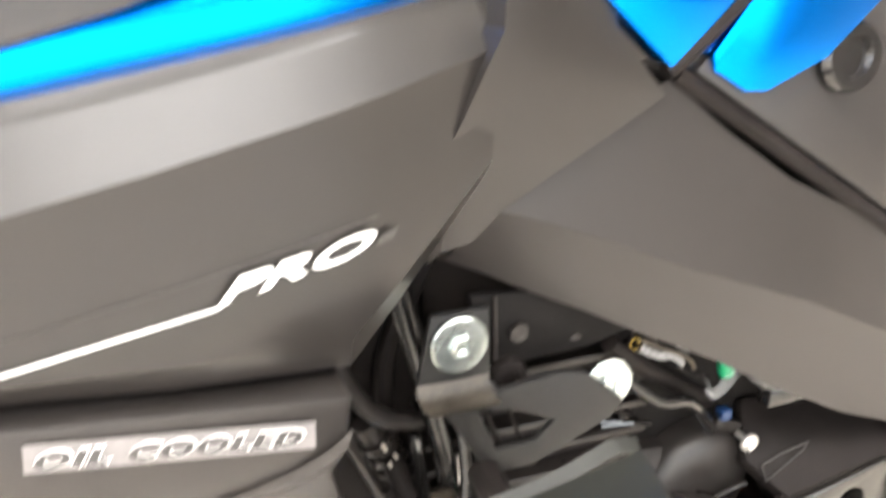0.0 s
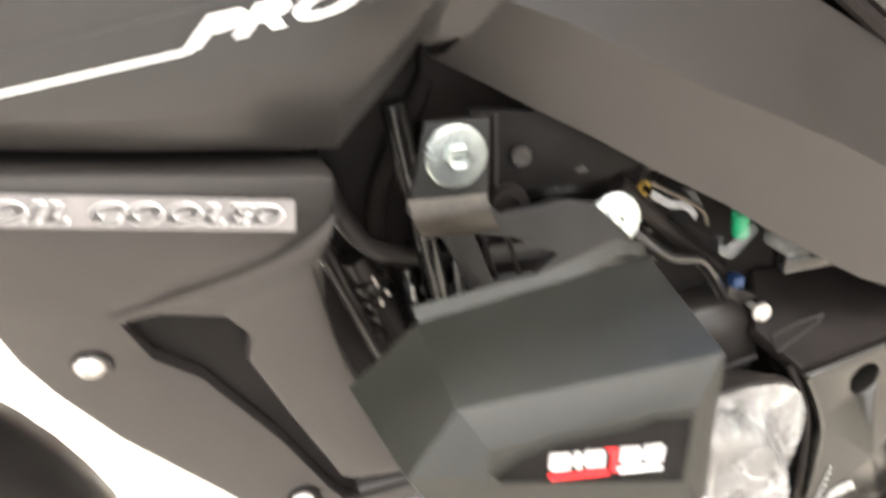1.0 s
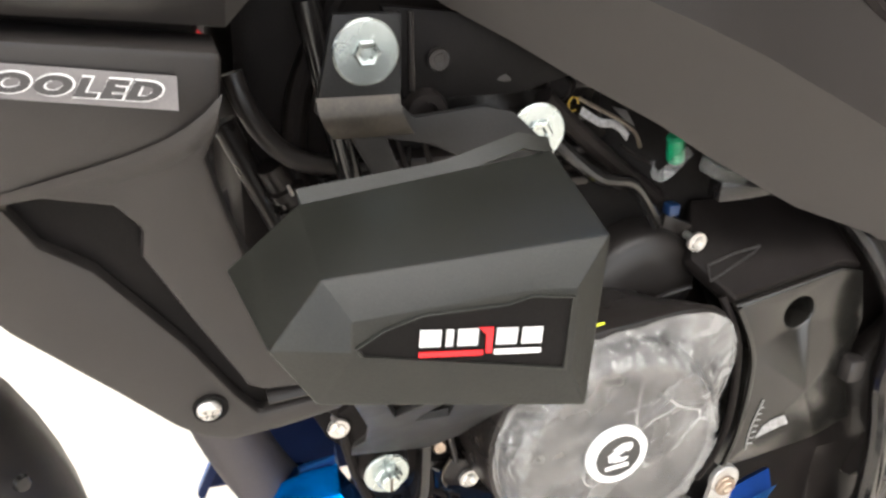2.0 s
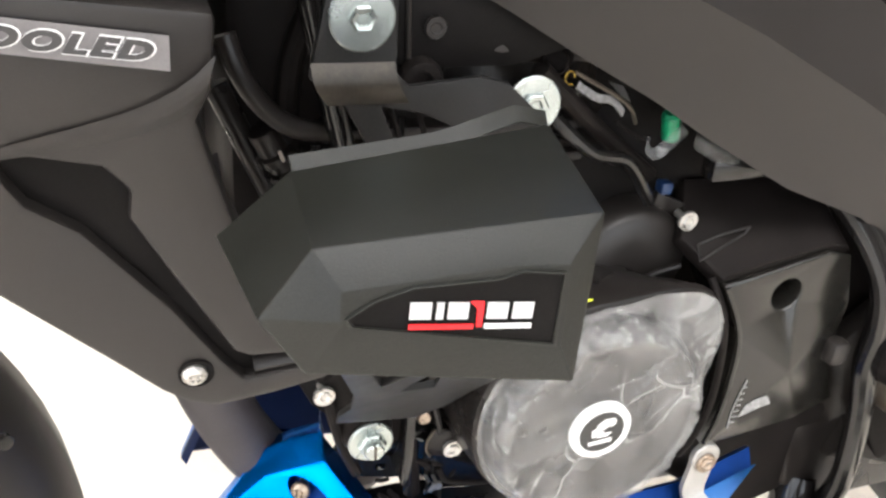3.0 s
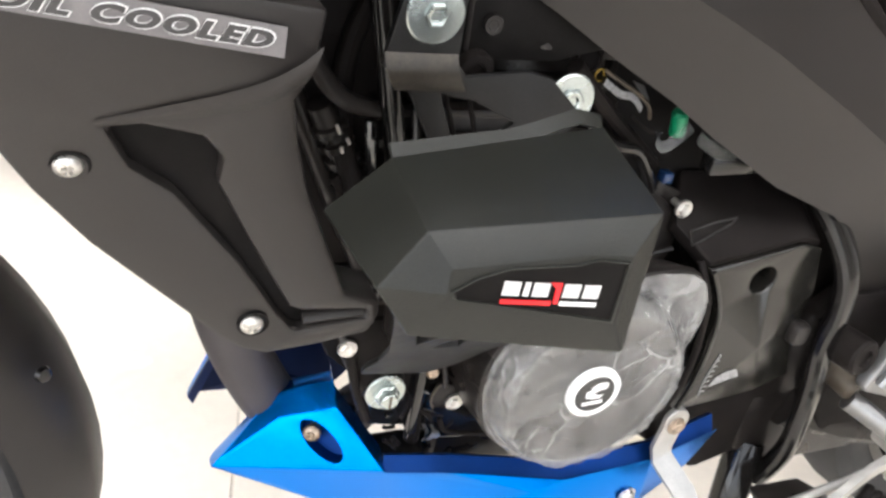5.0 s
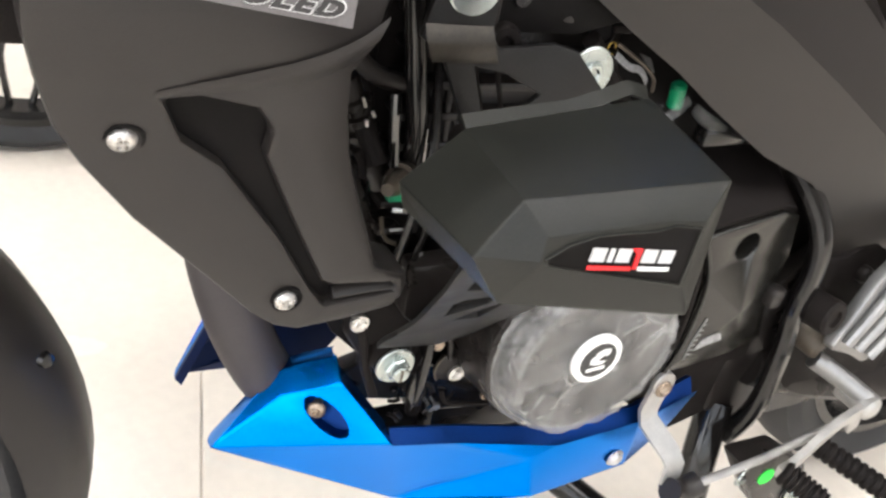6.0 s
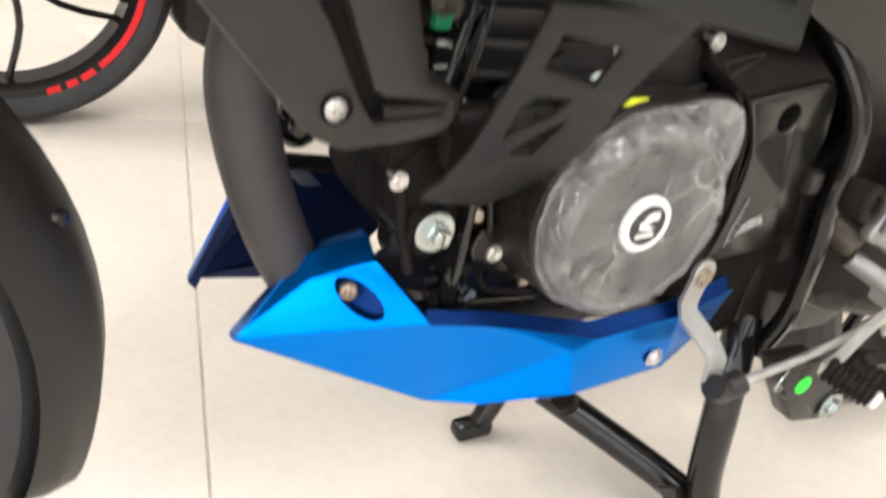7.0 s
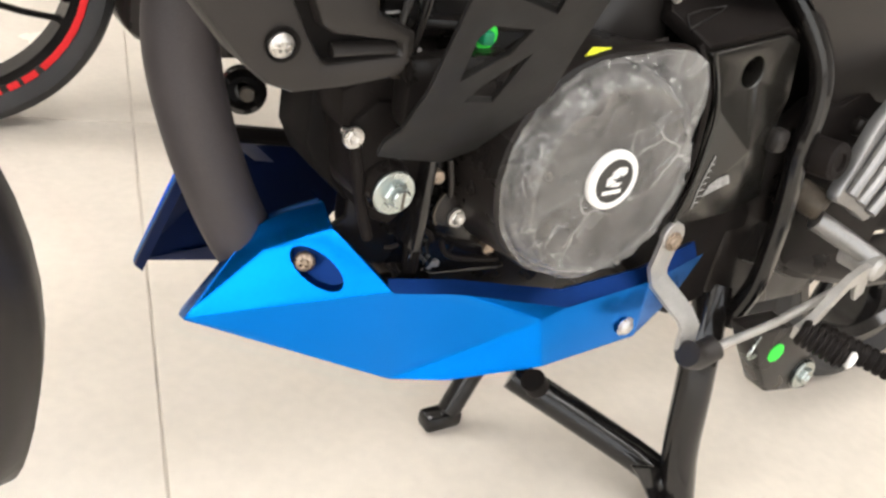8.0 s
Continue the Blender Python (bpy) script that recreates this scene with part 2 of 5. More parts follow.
def bent(points, steps=6):
    """A smooth line through the points."""
    pts = [Vector(p) for p in points]
    out = []
    for n in range(len(pts) - 1):
        a, b, c, d = pts[max(n - 1, 0)], pts[n], pts[n + 1], pts[min(n + 2, len(pts) - 1)]
        for k in range(steps):
            t = k / steps
            out.append(0.5 * (2 * b + (c - a) * t + (2 * a - 5 * b + 4 * c - d) * t * t + (3 * b - a - 3 * c + d) * t ** 3))
    return out + [pts[-1]]


def tube(points, radius, sides=14, steps=6, flat=1.0, radii=None):
    line = bent(points, steps) if steps > 1 else [Vector(p) for p in points]
    sections, up = [], None
    for n, p in enumerate(line):
        way = (line[min(n + 1, len(line) - 1)] - line[max(n - 1, 0)]).normalized()
        if up is None:
            up = way.orthogonal().normalized()
        up = (up - way * up.dot(way)).normalized()
        side = way.cross(up)
        r = radius if radii is None else radii[0] + (radii[1] - radii[0]) * n / (len(line) - 1)
        sections.append([p + r * (up * math.cos(a) + side * flat * math.sin(a)) for a in (2 * math.pi * k / sides for k in range(sides))])
    return skin(sections)


def turned(profile, centre, axis=(0, -1, 0), sides=32, caps=True):
    """A body of revolution: profile of (distance along the axis, radius)."""
    axis = Vector(axis).normalized()
    u = axis.orthogonal().normalized()
    v = axis.cross(u)
    bm = bmesh.new()
    rings = []
    for d, r in profile:
        mid = Vector(centre) + axis * d
        rings.append([bm.verts.new(mid + r * (u * math.cos(a) + v * math.sin(a))) for a in (2 * math.pi * k / sides for k in range(sides))] if r > 1e-6 else [bm.verts.new(mid)])
    for a, b in zip(rings, rings[1:]):
        for n in range(sides):
            m = (n + 1) % sides
            quad = [a[n % len(a)], a[m % len(a)], b[m % len(b)], b[n % len(b)]]
            seen = list(dict.fromkeys(quad))
            if len(seen) > 2:
                bm.faces.new(seen)
    for ring, (_, r) in ((rings[0], profile[0]), (rings[-1], profile[-1])):
        if r > 1e-6 and caps:
            bm.faces.new(ring)
    return bm


def ribbon(points, width, thick, across=(0, 1, 0), steps=1):
    """A bent flat strip along points; across: the direction of its width."""
    line = bent(points, steps) if steps > 1 else [Vector(p) for p in points]
    across = Vector(across).normalized()
    sections = []
    for n, p in enumerate(line):
        way = (line[min(n + 1, len(line) - 1)] - line[max(n - 1, 0)]).normalized()
        side = (across - way * across.dot(way)).normalized()
        out = way.cross(side)
        w, h = side * width / 2, out * thick / 2
        sections.append([p + w + h, p - w + h, p - w - h, p + w - h])
    return skin(sections)


def hex_bolt(name, at, size, parent, mat=ZINC, washer=0.0, slot=False, axis=(0, -1, 0), label=""):
    """A flanged bolt: washer or flange, six-sided head with a dished top."""
    axis = Vector(axis).normalized()
    flange = washer or size * 1.25
    bm = turned([(-0.012, size * 0.5), (0, size * 0.5), (0, flange * 0.97), (0.0008, flange), (0.0022, flange), (0.003, flange * 0.94), (0.003, size * 0.6)], at, axis, 36)
    u = axis.orthogonal().normalized()
    v = axis.cross(u)
    rings = []
    for d, r in ((0.0028, size * 0.98), (size * 0.62, size * 0.98), (size * 0.78, size * 0.82), (size * 0.72, size * 0.55), (size * 0.55, size * 0.4)):
        rings.append([bm.verts.new(Vector(at) + axis * d + r * (u * math.cos(a) + v * math.sin(a))) for a in (math.pi / 3 * k + 0.3 for k in range(6))])
    for a, b in zip(rings, rings[1:]):
        for n in range(6):
            bm.faces.new((a[n], a[(n + 1) % 6], b[(n + 1) % 6], b[n]))
    bm.faces.new(rings[-1])
    if slot:
        w = u * size * 0.1
        bar = [Vector(at) + axis * (size * 0.80) + v * s * size * 0.7 + w * q for s, q in ((-1, -1), (1, -1), (1, 1), (-1, 1))]
        low = [p - axis * 0.001 for p in bar]
        vs = [bm.verts.new(p) for p in bar + low]
        bm.faces.new(vs[:4]), bm.faces.new(vs[4:])
        for n in range(4):
            bm.faces.new((vs[n], vs[(n + 1) % 4], vs[4 + (n + 1) % 4], vs[4 + n]))
    return part(name, bm, mat, parent, label)


def cross_screw(name, at, r, parent, axis=(0, -1, 0), mat=STEEL, label=""):
    """A pan-head screw with a cross cut into its head."""
    axis = Vector(axis).normalized()
    u = axis.orthogonal().normalized()
    v = axis.cross(u)
    sides = 24
    bm = bmesh.new()
    rings = []
    for d, k in ((-0.01, 0.5), (0, 0.5), (0, 1.0), (r * 0.28, 1.0), (r * 0.48, 0.86), (r * 0.60, 0.62), (r * 0.64, 0.5)):
        rings.append([bm.verts.new(Vector(at) + axis * d + r * k * (u * math.cos(a) + v * math.sin(a))) for a in (2 * math.pi * n / sides for n in range(sides))])
    deep = []
    for n in range(sides):
        a = 2 * math.pi * n / sides
        arm = abs((a % (math.pi / 2)) - math.pi / 4) > 0.5
        deep.append(bm.verts.new(Vector(at) + axis * (r * (0.22 if arm else 0.66)) + r * (0.42 if arm else 0.14) * (u * math.cos(a) + v * math.sin(a))))
    rings.append(deep)
    for a, b in zip(rings, rings[1:]):
        for n in range(sides):
            bm.faces.new((a[n], a[(n + 1) % sides], b[(n + 1) % sides], b[n]))
    bm.faces.new(deep)
    return part(name, bm, mat, parent, label)


def lettering(name, text, origin, right, up, size, mat, parent, width=None, shear=0.0, bold=0.0, lift=0.0004, label="", spacing=1.0):
    """Raised letters on a surface: origin is the lower left corner."""
    cu = bpy.data.curves.new(name, "FONT")
    cu.body, cu.size, cu.shear, cu.offset, cu.extrude, cu.space_character = text, 1.0, shear, bold, 0.0, spacing
    cu.resolution_u = 4
    tmp = bpy.data.objects.new("tmp", cu)
    scene.collection.objects.link(tmp)
    me = bpy.data.meshes.new_from_object(tmp.evaluated_get(bpy.context.evaluated_depsgraph_get()))
    bpy.data.objects.remove(tmp), bpy.data.curves.remove(cu)
    xs = [v.co.x for v in me.vertices]
    ys = [v.co.y for v in me.vertices]
    right, up = Vector(right).normalized(), Vector(up).normalized()
    out = right.cross(up)
    sy = size / (max(ys) - min(ys))
    sx = width / (max(xs) - min(xs)) if width else sy
    for v in me.vertices:
        v.co = Vector(origin) + right * (v.co.x - min(xs)) * sx + up * (v.co.y - min(ys)) * sy + out * lift
    me.materials.clear()
    me.materials.append(mat)
    me.name = name
    ob = new(name, me)
    hang(ob, parent)
    if label:
        ob["label"] = label
    return ob


def mirrored(ob, parent):
    """The same part on the far side of the motorcycle."""
    me = ob.data.copy()
    for v in me.vertices:
        v.co.y = 2 * YC - v.co.y
    me.flip_normals()
    twin = new(ob.name.split(".")[0], me)
    hang(twin, parent)
    if ob.get("label"):
        twin["label"] = ob["label"]
    return twin


# ---- the showroom ----
A = radians(-12.6)      # the tile grid is turned against the motorcycle
GRID = Matrix.Translation((0.3146, 1.58, 0)) @ Matrix.Rotation(A, 4, "Z")
STEP = 1.2
floor = part("floor", box((-5.0, -3.5, FLOOR - 0.12), (5.4, 6.0, FLOOR - 0.004)), GROUT)
tagged(floor, "cream glazed floor tiles with thin joints", "floor", kind="structure")


def room_wall(name, lo, hi, label):
    return tagged(part(name, box(lo, hi), WALL), label, "wall", kind="structure")


room_wall("wall_north", (-5.2, 6.0, FLOOR - 0.12), (5.6, 6.2, CEIL), "plain grey painted wall")
bm = box((-5.2, -3.5, FLOOR - 0.12), (-5.0, -3.3, CEIL))
box((-5.2, 0.5, FLOOR - 0.12), (-5.0, 6.0, CEIL), bm=bm)
box((-5.2, -3.3, 2.9), (-5.0, 0.5, CEIL), bm=bm)
box((-5.2, -3.3, FLOOR - 0.12), (-5.0, 0.5, -0.03), bm=bm)
tagged(part("wall_west", bm, WALL), "unseen grey painted wall with an added window", "wall", kind="structure")
room_wall("wall_east", (5.4, -3.5, FLOOR - 0.12), (5.6, 6.0, CEIL), "plain grey painted wall")
bm = box((-5.2, -3.7, FLOOR - 0.12), (-4.8, -3.5, CEIL))
box((3.0, -3.7, FLOOR - 0.12), (5.6, -3.5, CEIL), bm=bm)
box((-4.8, -3.7, 2.9), (3.0, -3.5, CEIL), bm=bm)
box((-4.8, -3.7, FLOOR - 0.12), (3.0, -3.5, -0.03), bm=bm)
tagged(part("wall_south", bm, WALL), "unseen grey painted wall with an added window", "wall", kind="structure")
ceiling = part("ceiling", box((-5.2, -3.7, CEIL), (5.6, 6.2, CEIL + 0.15)), CEILING)
tagged(ceiling, "plain white painted ceiling", "ceiling", kind="structure")
# unseen window, added round the south lamp
window = part("added_window_1", slab([(-4.8, -3.58, -0.03), (3.0, -3.58, -0.03), (3.0, -3.58, 2.9), (-4.8, -3.58, 2.9)], (0, -0.06, 0), hole=[(-4.74, -3.58, 0.03), (2.94, -3.58, 0.03), (2.94, -3.58, 2.84), (-4.74, -3.58, 2.84)]), ALLOY)
tagged(window, "unseen aluminium framed window, added to let in light", "window", kind="structure")
pane = part("pane", box((-4.74, -3.612, 0.03), (2.94, -3.606, 2.84)), GLASS, window)
pane.visible_shadow = False
# second unseen window, added round the west lamp
window = part("added_window_2", slab([(-5.08, -3.3, -0.03), (-5.08, 0.5, -0.03), (-5.08, 0.5, 2.9), (-5.08, -3.3, 2.9)], (-0.06, 0, 0), hole=[(-5.08, -3.24, 0.03), (-5.08, 0.44, 0.03), (-5.08, 0.44, 2.84), (-5.08, -3.24, 2.84)]), ALLOY)
tagged(window, "unseen aluminium framed window, added to let in light", "window", kind="structure")
pane = part("pane", box((-5.112, -3.24, 0.03), (-5.106, 0.44, 2.84)), GLASS, window)
pane.visible_shadow = False


def ceiling_light(x, y, w, d):
    lamp = thing("ceiling_light", (x, y, CEIL), "long white ceiling light with a glowing diffuser", "lamp", "ceiling lights")
    part("frame", slab([(-w, -d, -0.05), (w, -d, -0.05), (w, d, -0.05), (-w, d, -0.05)], (0, 0, 0.05), hole=[(-w + .02, -d + .02, -0.05), (w - .02, -d + .02, -0.05), (w - .02, d - .02, -0.05), (-w + .02, d - .02, -0.05)]), ALLOY, lamp)
    part("diffuser", box((-w + .02, -d + .02, -0.04), (w - .02, d - .02, -0.03)), LAMP, lamp)
    return lamp


first_light = ceiling_light(0.1, -0.3, 1.08, 0.3)
for x, y in ((-2.2, -1.6), (0.1, -1.6), (2.4, -1.6), (-2.2, -0.3), (-2.2, 1.7), (0.1, 1.7), (-2.2, 3.6), (0.1, 3.6)):
    copy_thing(first_light, pose(x, y, CEIL))

# ---- the motorcycle ----
bike = thing("motorcycle", (0.3, YC, FLOOR), "blue and dark grey motorcycle parked on its black centre stand", "motorcycle")


def lean_y(z):
    """The side of the radiator shroud leans inwards towards its foot."""
    if z > 0.635:
        return 0.31
    if z > 0.57:
        return 0.31 + (0.635 - z) / 0.065 * 0.026
    return min(0.336 + (0.57 - z) / 0.11 * 0.014, 0.352)


def on_shroud(points, off=0.0):
    return [(x, lean_y(z) + off, z) for x, z in points]


# radiator shroud with a deep dark slot
SHROUD = [(-0.0705, 0.6665), (0.0715, 0.6530), (0.069, 0.620), (0.063, 0.606), (0.070, 0.577), (0.078, 0.549), (0.108, 0.476), (0.131, 0.468), (0.132, 0.456), (0.127, 0.4425), (0.095, 0.4365), (0.066, 0.4335),
          (0.051, 0.4385), (0.038, 0.449), (0.015, 0.475), (-0.006, 0.498), (-0.027, 0.521), (-0.050, 0.553), (-0.061, 0.573), (-0.068, 0.600), (-0.0725, 0.623), (-0.0727, 0.647)]
SLOT = [(-0.018, 0.589), (-0.008, 0.566), (0.012, 0.551), (0.047, 0.503), (0.070, 0.464), (0.081, 0.449), (0.125, 0.455), (0.123, 0.462), (0.084, 0.465), (0.076, 0.469), (0.052, 0.515), (0.032, 0.556), (0.034, 0.570), (0.024, 0.584), (-0.003, 0.591)]
shroud = part("radiator_shroud", slab(on_shroud(SHROUD), (0, 0.035, 0), 0.0045, 2, on_shroud(SLOT), 0.0125), PLASTIC, bike, "dark grey plastic shroud with a recessed slot")
part("recess", slab(on_shroud(SLOT, 0.010), (0, 0.004, 0)), VOID, shroud, "black recess floor")
rows = []
for k in range(13):
    u = k / 12
    x, z = -0.022 + 0.090 * u, 0.593 + 0.018 * u + 0.016 * u ** 6
    w = 0.0015 + 0.0085 * u
    rows.append([(x + 0.25 * w * d, lean_y(z + d * w) - 0.0022 * u * (1 - abs(d)) ** 0.8 - 0.0002, z + d * w) for d in (-1, -0.66, -0.33, 0, 0.33, 0.66, 1)])
part("moulded_ridge", skin(rows, closed=False), PLASTIC, shroud, "", 80)
part("slot_ledge", tube([(0.086, lean_y(0.456) + 0.006, 0.4555), (0.104, lean_y(0.457) + 0.006, 0.4570), (0.123, lean_y(0.458) + 0.006, 0.4580)], 0.0042, 10, 3, 0.6), PLASTIC, shroud)
mirrored(shroud, bike)
for x, z in ((-0.034, 0.569), (0.055, 0.460)):
    y = lean_y(z)
    out = Vector((0, -1, -0.40 if z > 0.5 else -0.13)).normalized()
    # black ring painted round the screw for the shade of its recess
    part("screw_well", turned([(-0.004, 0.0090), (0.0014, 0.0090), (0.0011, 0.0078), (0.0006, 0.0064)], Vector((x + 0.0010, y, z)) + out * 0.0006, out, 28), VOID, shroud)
    cross_screw("screw", Vector((x, y, z)) + out * 0.0012, 0.0064, shroud, out, label="bright cross-head screw")
# label on the shroud
strip = [(-0.0590, 0.6590), (0.0540, 0.6445), (0.0535, 0.6310), (-0.0605, 0.6465)]
part("sticker", slab([(x, 0.3095, z) for x, z in strip], (0, 0.0006, 0)), LABEL, shroud, "grey sticker strip")
slope = Vector((0.114, 0, -0.0142))
lettering("lettering", "OIL COOLED", (-0.0565, 0.3090, 0.6475), slope, (0.010, 0, 0.095), 0.0090, WHITE, shroud, width=0.106, shear=0.30, bold=0.085, spacing=1.22, label="OIL COOLED in outlined capitals")
lettering("lettering", "OIL COOLED", (-0.0563, 0.3086, 0.6479), slope, (0.010, 0, 0.095), 0.0080, LETTER, shroud, width=0.1050, shear=0.30, bold=0.060, spacing=1.22)

# tank side panel, lofted along the motorcycle
def tank_section(x):
    f = (x + 0.40) / 0.56
    low, top = 0.672 - 0.10 * (x + 0.066) if x < 0.075 else 0.657 + (x - 0.075) * 1.0, 0.788 + 0.165 * (x + 0.043)
    push = 0.14 * max(0.0, x - 0.017) + 0.25 * max(0.0, x - 0.085) + 0.10 * max(0.0, -0.1 - x)
    fold = min(0.7505 + 0.215 * (x + 0.05), top - 0.012)
    low = min(low, fold - 0.01)
    under = [(0.345, 0.0), (0.319, 0.015), (0.3112, 0.16), (0.3100, 0.36), (0.3118, 0.80), (0.3098, 1.0)]
    over = [(0.3122, 0.07), (0.3335, 0.70), (0.3352, 0.76), (0.3385, 0.93), (0.352, 1.0)]
    return [(x, y + push, low + (fold - low) * f) for y, f in under] + [(x, y + push, fold + (top - fold) * f) for y, f in over]


cuts = [-0.40, -0.32, -0.24, -0.16, -0.10, -0.04, 0.0, 0.04, 0.075, 0.10, 0.125, 0.15]
bm = skin([tank_section(x) for x in cuts], closed=False)
bmesh.ops.solidify(bm, geom=bm.faces, thickness=0.004)
panel = part("tank_side_panel", bm, TANKGREY, bike, "satin dark grey panel below the fuel tank", 24)
mirrored(panel, bike)
# pin stripe and lettering on the panel
part("stripe", ribbon([(-0.16, 0.3145, 0.672), (-0.10, 0.3098, 0.683), (-0.062, 0.3092, 0.690), (0.017, 0.3090, 0.7045), (0.021, 0.3094, 0.7057)], 0.0009, 0.0006, (0, 0, 1)), WHITE, panel, "thin white pin stripe")
part("decal_border", ribbon([(-0.10, 0.3100, 0.6955), (-0.066, 0.3094, 0.702), (0.012, 0.3090, 0.7172), (0.05, 0.3135, 0.7245), (0.088, 0.3195, 0.7315)], 0.0003, 0.0003, (0, 0, 1)), LETTER, panel)
lettering("lettering", "PRO", (0.018, 0.3091, 0.7052), (0.068, 0.0095, 0.0120), (0.008, 0.0, 0.03), 0.0108, WHITE, panel, width=0.068, shear=0.28, bold=0.03, label="PRO in slanted white capitals")
part("decal", slab([(0.0870, 0.3188, 0.7185), (0.0950, 0.3208, 0.7205), (0.0965, 0.3212, 0.7245), (0.0885, 0.3192, 0.7225)], (0, 0.0006, 0)), LETTER, panel)

part("inner_duct", box((-0.34, 0.350, 0.60), (0.066, 0.674, 0.76), 0.01), DARK, bike)
# fuel tank
def tank_ring(x):
    f = min(max((x + 0.42) / 0.66, 0), 1)
    low, half, top = 0.788 + 0.165 * (x + 0.043) - 0.004, 0.163 - 0.14 * max(0, x - 0.017) - 0.2 * max(0, x - 0.085) - 0.10 * max(0, -0.1 - x), 0.97 - 0.22 * (f - 0.45) ** 2
    side = [(half, low), (half + 0.002, low + 0.012), (half - 0.004, low + 0.026), (half - 0.02, low + 0.05), (half - 0.05, top - 0.03), (half - 0.10, top)]
    return [(x, YC - h, z) for h, z in side] + [(x, YC + h, z) for h, z in reversed(side)]


bm = skin([tank_ring(x) for x in (-0.42, -0.34, -0.24, -0.14, -0.04, 0.04, 0.10, 0.16, 0.22)])
part("fuel_tank", bm, BLUE, bike, "metallic blue fuel tank", 40)
# dark upper tank cover
part("tank_cover", slab([(-0.42, 0.36, 0.785), (-0.20, 0.346, 0.788), (-0.046, 0.344, 0.802), (-0.004, 0.344, 0.814), (0.03, 0.346, 0.826), (0.05, 0.36, 0.86), (-0.05, 0.39, 0.90), (-0.42, 0.41, 0.90)], (0, 0.03, 0), 0.003), PLASTIC, bike, "dark grey cover on the tank")

# frame and side panels
STATIONS = (((0.133, 0.683), (0.136, 0.687), (0.138, 0.689), (0.140, 0.690)), ((0.165, 0.667), (0.160, 0.7125), (0.163, 0.7155), (0.165, 0.718)), ((0.191, 0.653), (0.190, 0.702), (0.192, 0.7335), (0.196, 0.738)),
            ((0.225, 0.636), (0.223, 0.688), (0.237, 0.720), (0.230, 0.757)), ((0.265, 0.614), (0.280, 0.663), (0.285, 0.709), (0.262, 0.768)), ((0.320, 0.586), (0.325, 0.646), (0.320, 0.703), (0.300, 0.738)),
            ((0.364, 0.560), (0.367, 0.629), (0.350, 0.6965), (0.350, 0.7045)), ((0.437, 0.521), (0.450, 0.590), (0.430, 0.660), (0.430, 0.666)), ((0.510, 0.493), (0.530, 0.550), (0.520, 0.605), (0.520, 0.611)),
            ((0.552, 0.466), (0.600, 0.510), (0.600, 0.555), (0.600, 0.561)), ((0.600, 0.405), (0.680, 0.465), (0.720, 0.540), (0.720, 0.546)), ((0.660, 0.360), (0.760, 0.430), (0.840, 0.525), (0.840, 0.530)))
sections = []
for low, ridge, crest, top in STATIONS:
    out = max(0.0, low[0] - 0.52) * 0.18
    tip = 0.012 if low[0] < 0.14 else 0.0
    face = 0.3560 + out + tip
    brow = face + 0.20 * (crest[1] - ridge[1])
    sections.append([(low[0], 0.392 + out, low[1] + 0.004), (low[0], max(0.381 + out, face + 0.004), low[1]), (ridge[0], face, ridge[1]), (crest[0], brow, crest[1]), (top[0], brow + 0.12 * (top[1] - crest[1]), top[1])])
bm = skin(sections, closed=False)
bmesh.ops.solidify(bm, geom=bm.faces, thickness=-0.005)
side_panel = part("side_panel", soften(bm, 0.002, 2, 35), SIDEGREY, bike, "dark grey plastic frame cover", 14)
part("boss", turned([(-0.02, 0.022), (0.0, 0.021), (0.006, 0.017), (0.008, 0.010), (0.008, 0)], (0.226, 0.399, 0.628), (0.1, -1, 0.25), 28), SIDEGREY, side_panel)
mirrored(side_panel, bike)
bm = slab([(0.272, 0.366, 0.772), (0.44, 0.367, 0.668), (0.61, 0.376, 0.566), (0.84, 0.40, 0.536), (0.84, 0.42, 0.72), (0.60, 0.40, 0.80), (0.42, 0.392, 0.835), (0.33, 0.385, 0.818)], (0, 0.02, 0), 0.004)
rear_panel = part("rear_side_panel", bm, SIDEGREY, bike, "dark grey panel below the seat")
part("panel_trim", slab([(0.281, 0.3645, 0.781), (0.283, 0.3645, 0.772), (0.304, 0.3645, 0.760), (0.318, 0.3645, 0.759), (0.358, 0.3675, 0.774), (0.40, 0.372, 0.808), (0.39, 0.378, 0.845), (0.34, 0.376, 0.845)], (0, 0.01, 0), 0.001), BLUE, rear_panel, "blue painted insert")
part("gap_trim", tube([(0.264, 0.372, 0.771), (0.43, 0.372, 0.667), (0.60, 0.381, 0.563), (0.84, 0.405, 0.533)], 0.0055, 8, 3), DARK, bike)
bm = skin([[(x, y + 0.14 * max(0.0, 0.742 - z), z) for (x, z), y in zip(row, (0.352, 0.337, 0.341 if row[0][1] > 0.75 else 0.349, 0.3610 if row[0][1] > 0.75 else 0.3525, 0.3740))] for row in (((0.150, 0.842), (0.152, 0.842), (0.178, 0.842), (0.206, 0.842), (0.208, 0.842)), ((0.148, 0.803), (0.151, 0.802), (0.184, 0.803), (0.222, 0.796), (0.224, 0.794)), ((0.133, 0.772), (0.136, 0.772), (0.168, 0.772), (0.252, 0.762), (0.257, 0.758)),
                                                                                                                                   ((0.119, 0.745), (0.121, 0.744), (0.146, 0.742), (0.196, 0.735), (0.201, 0.731)), ((0.114, 0.712), (0.116, 0.711), (0.130, 0.710), (0.160, 0.712), (0.165, 0.708)), ((0.116, 0.697), (0.118, 0.696), (0.128, 0.695), (0.146, 0.697), (0.150, 0.693)))], closed=False)
bmesh.ops.solidify(bm, geom=bm.faces, thickness=-0.003)
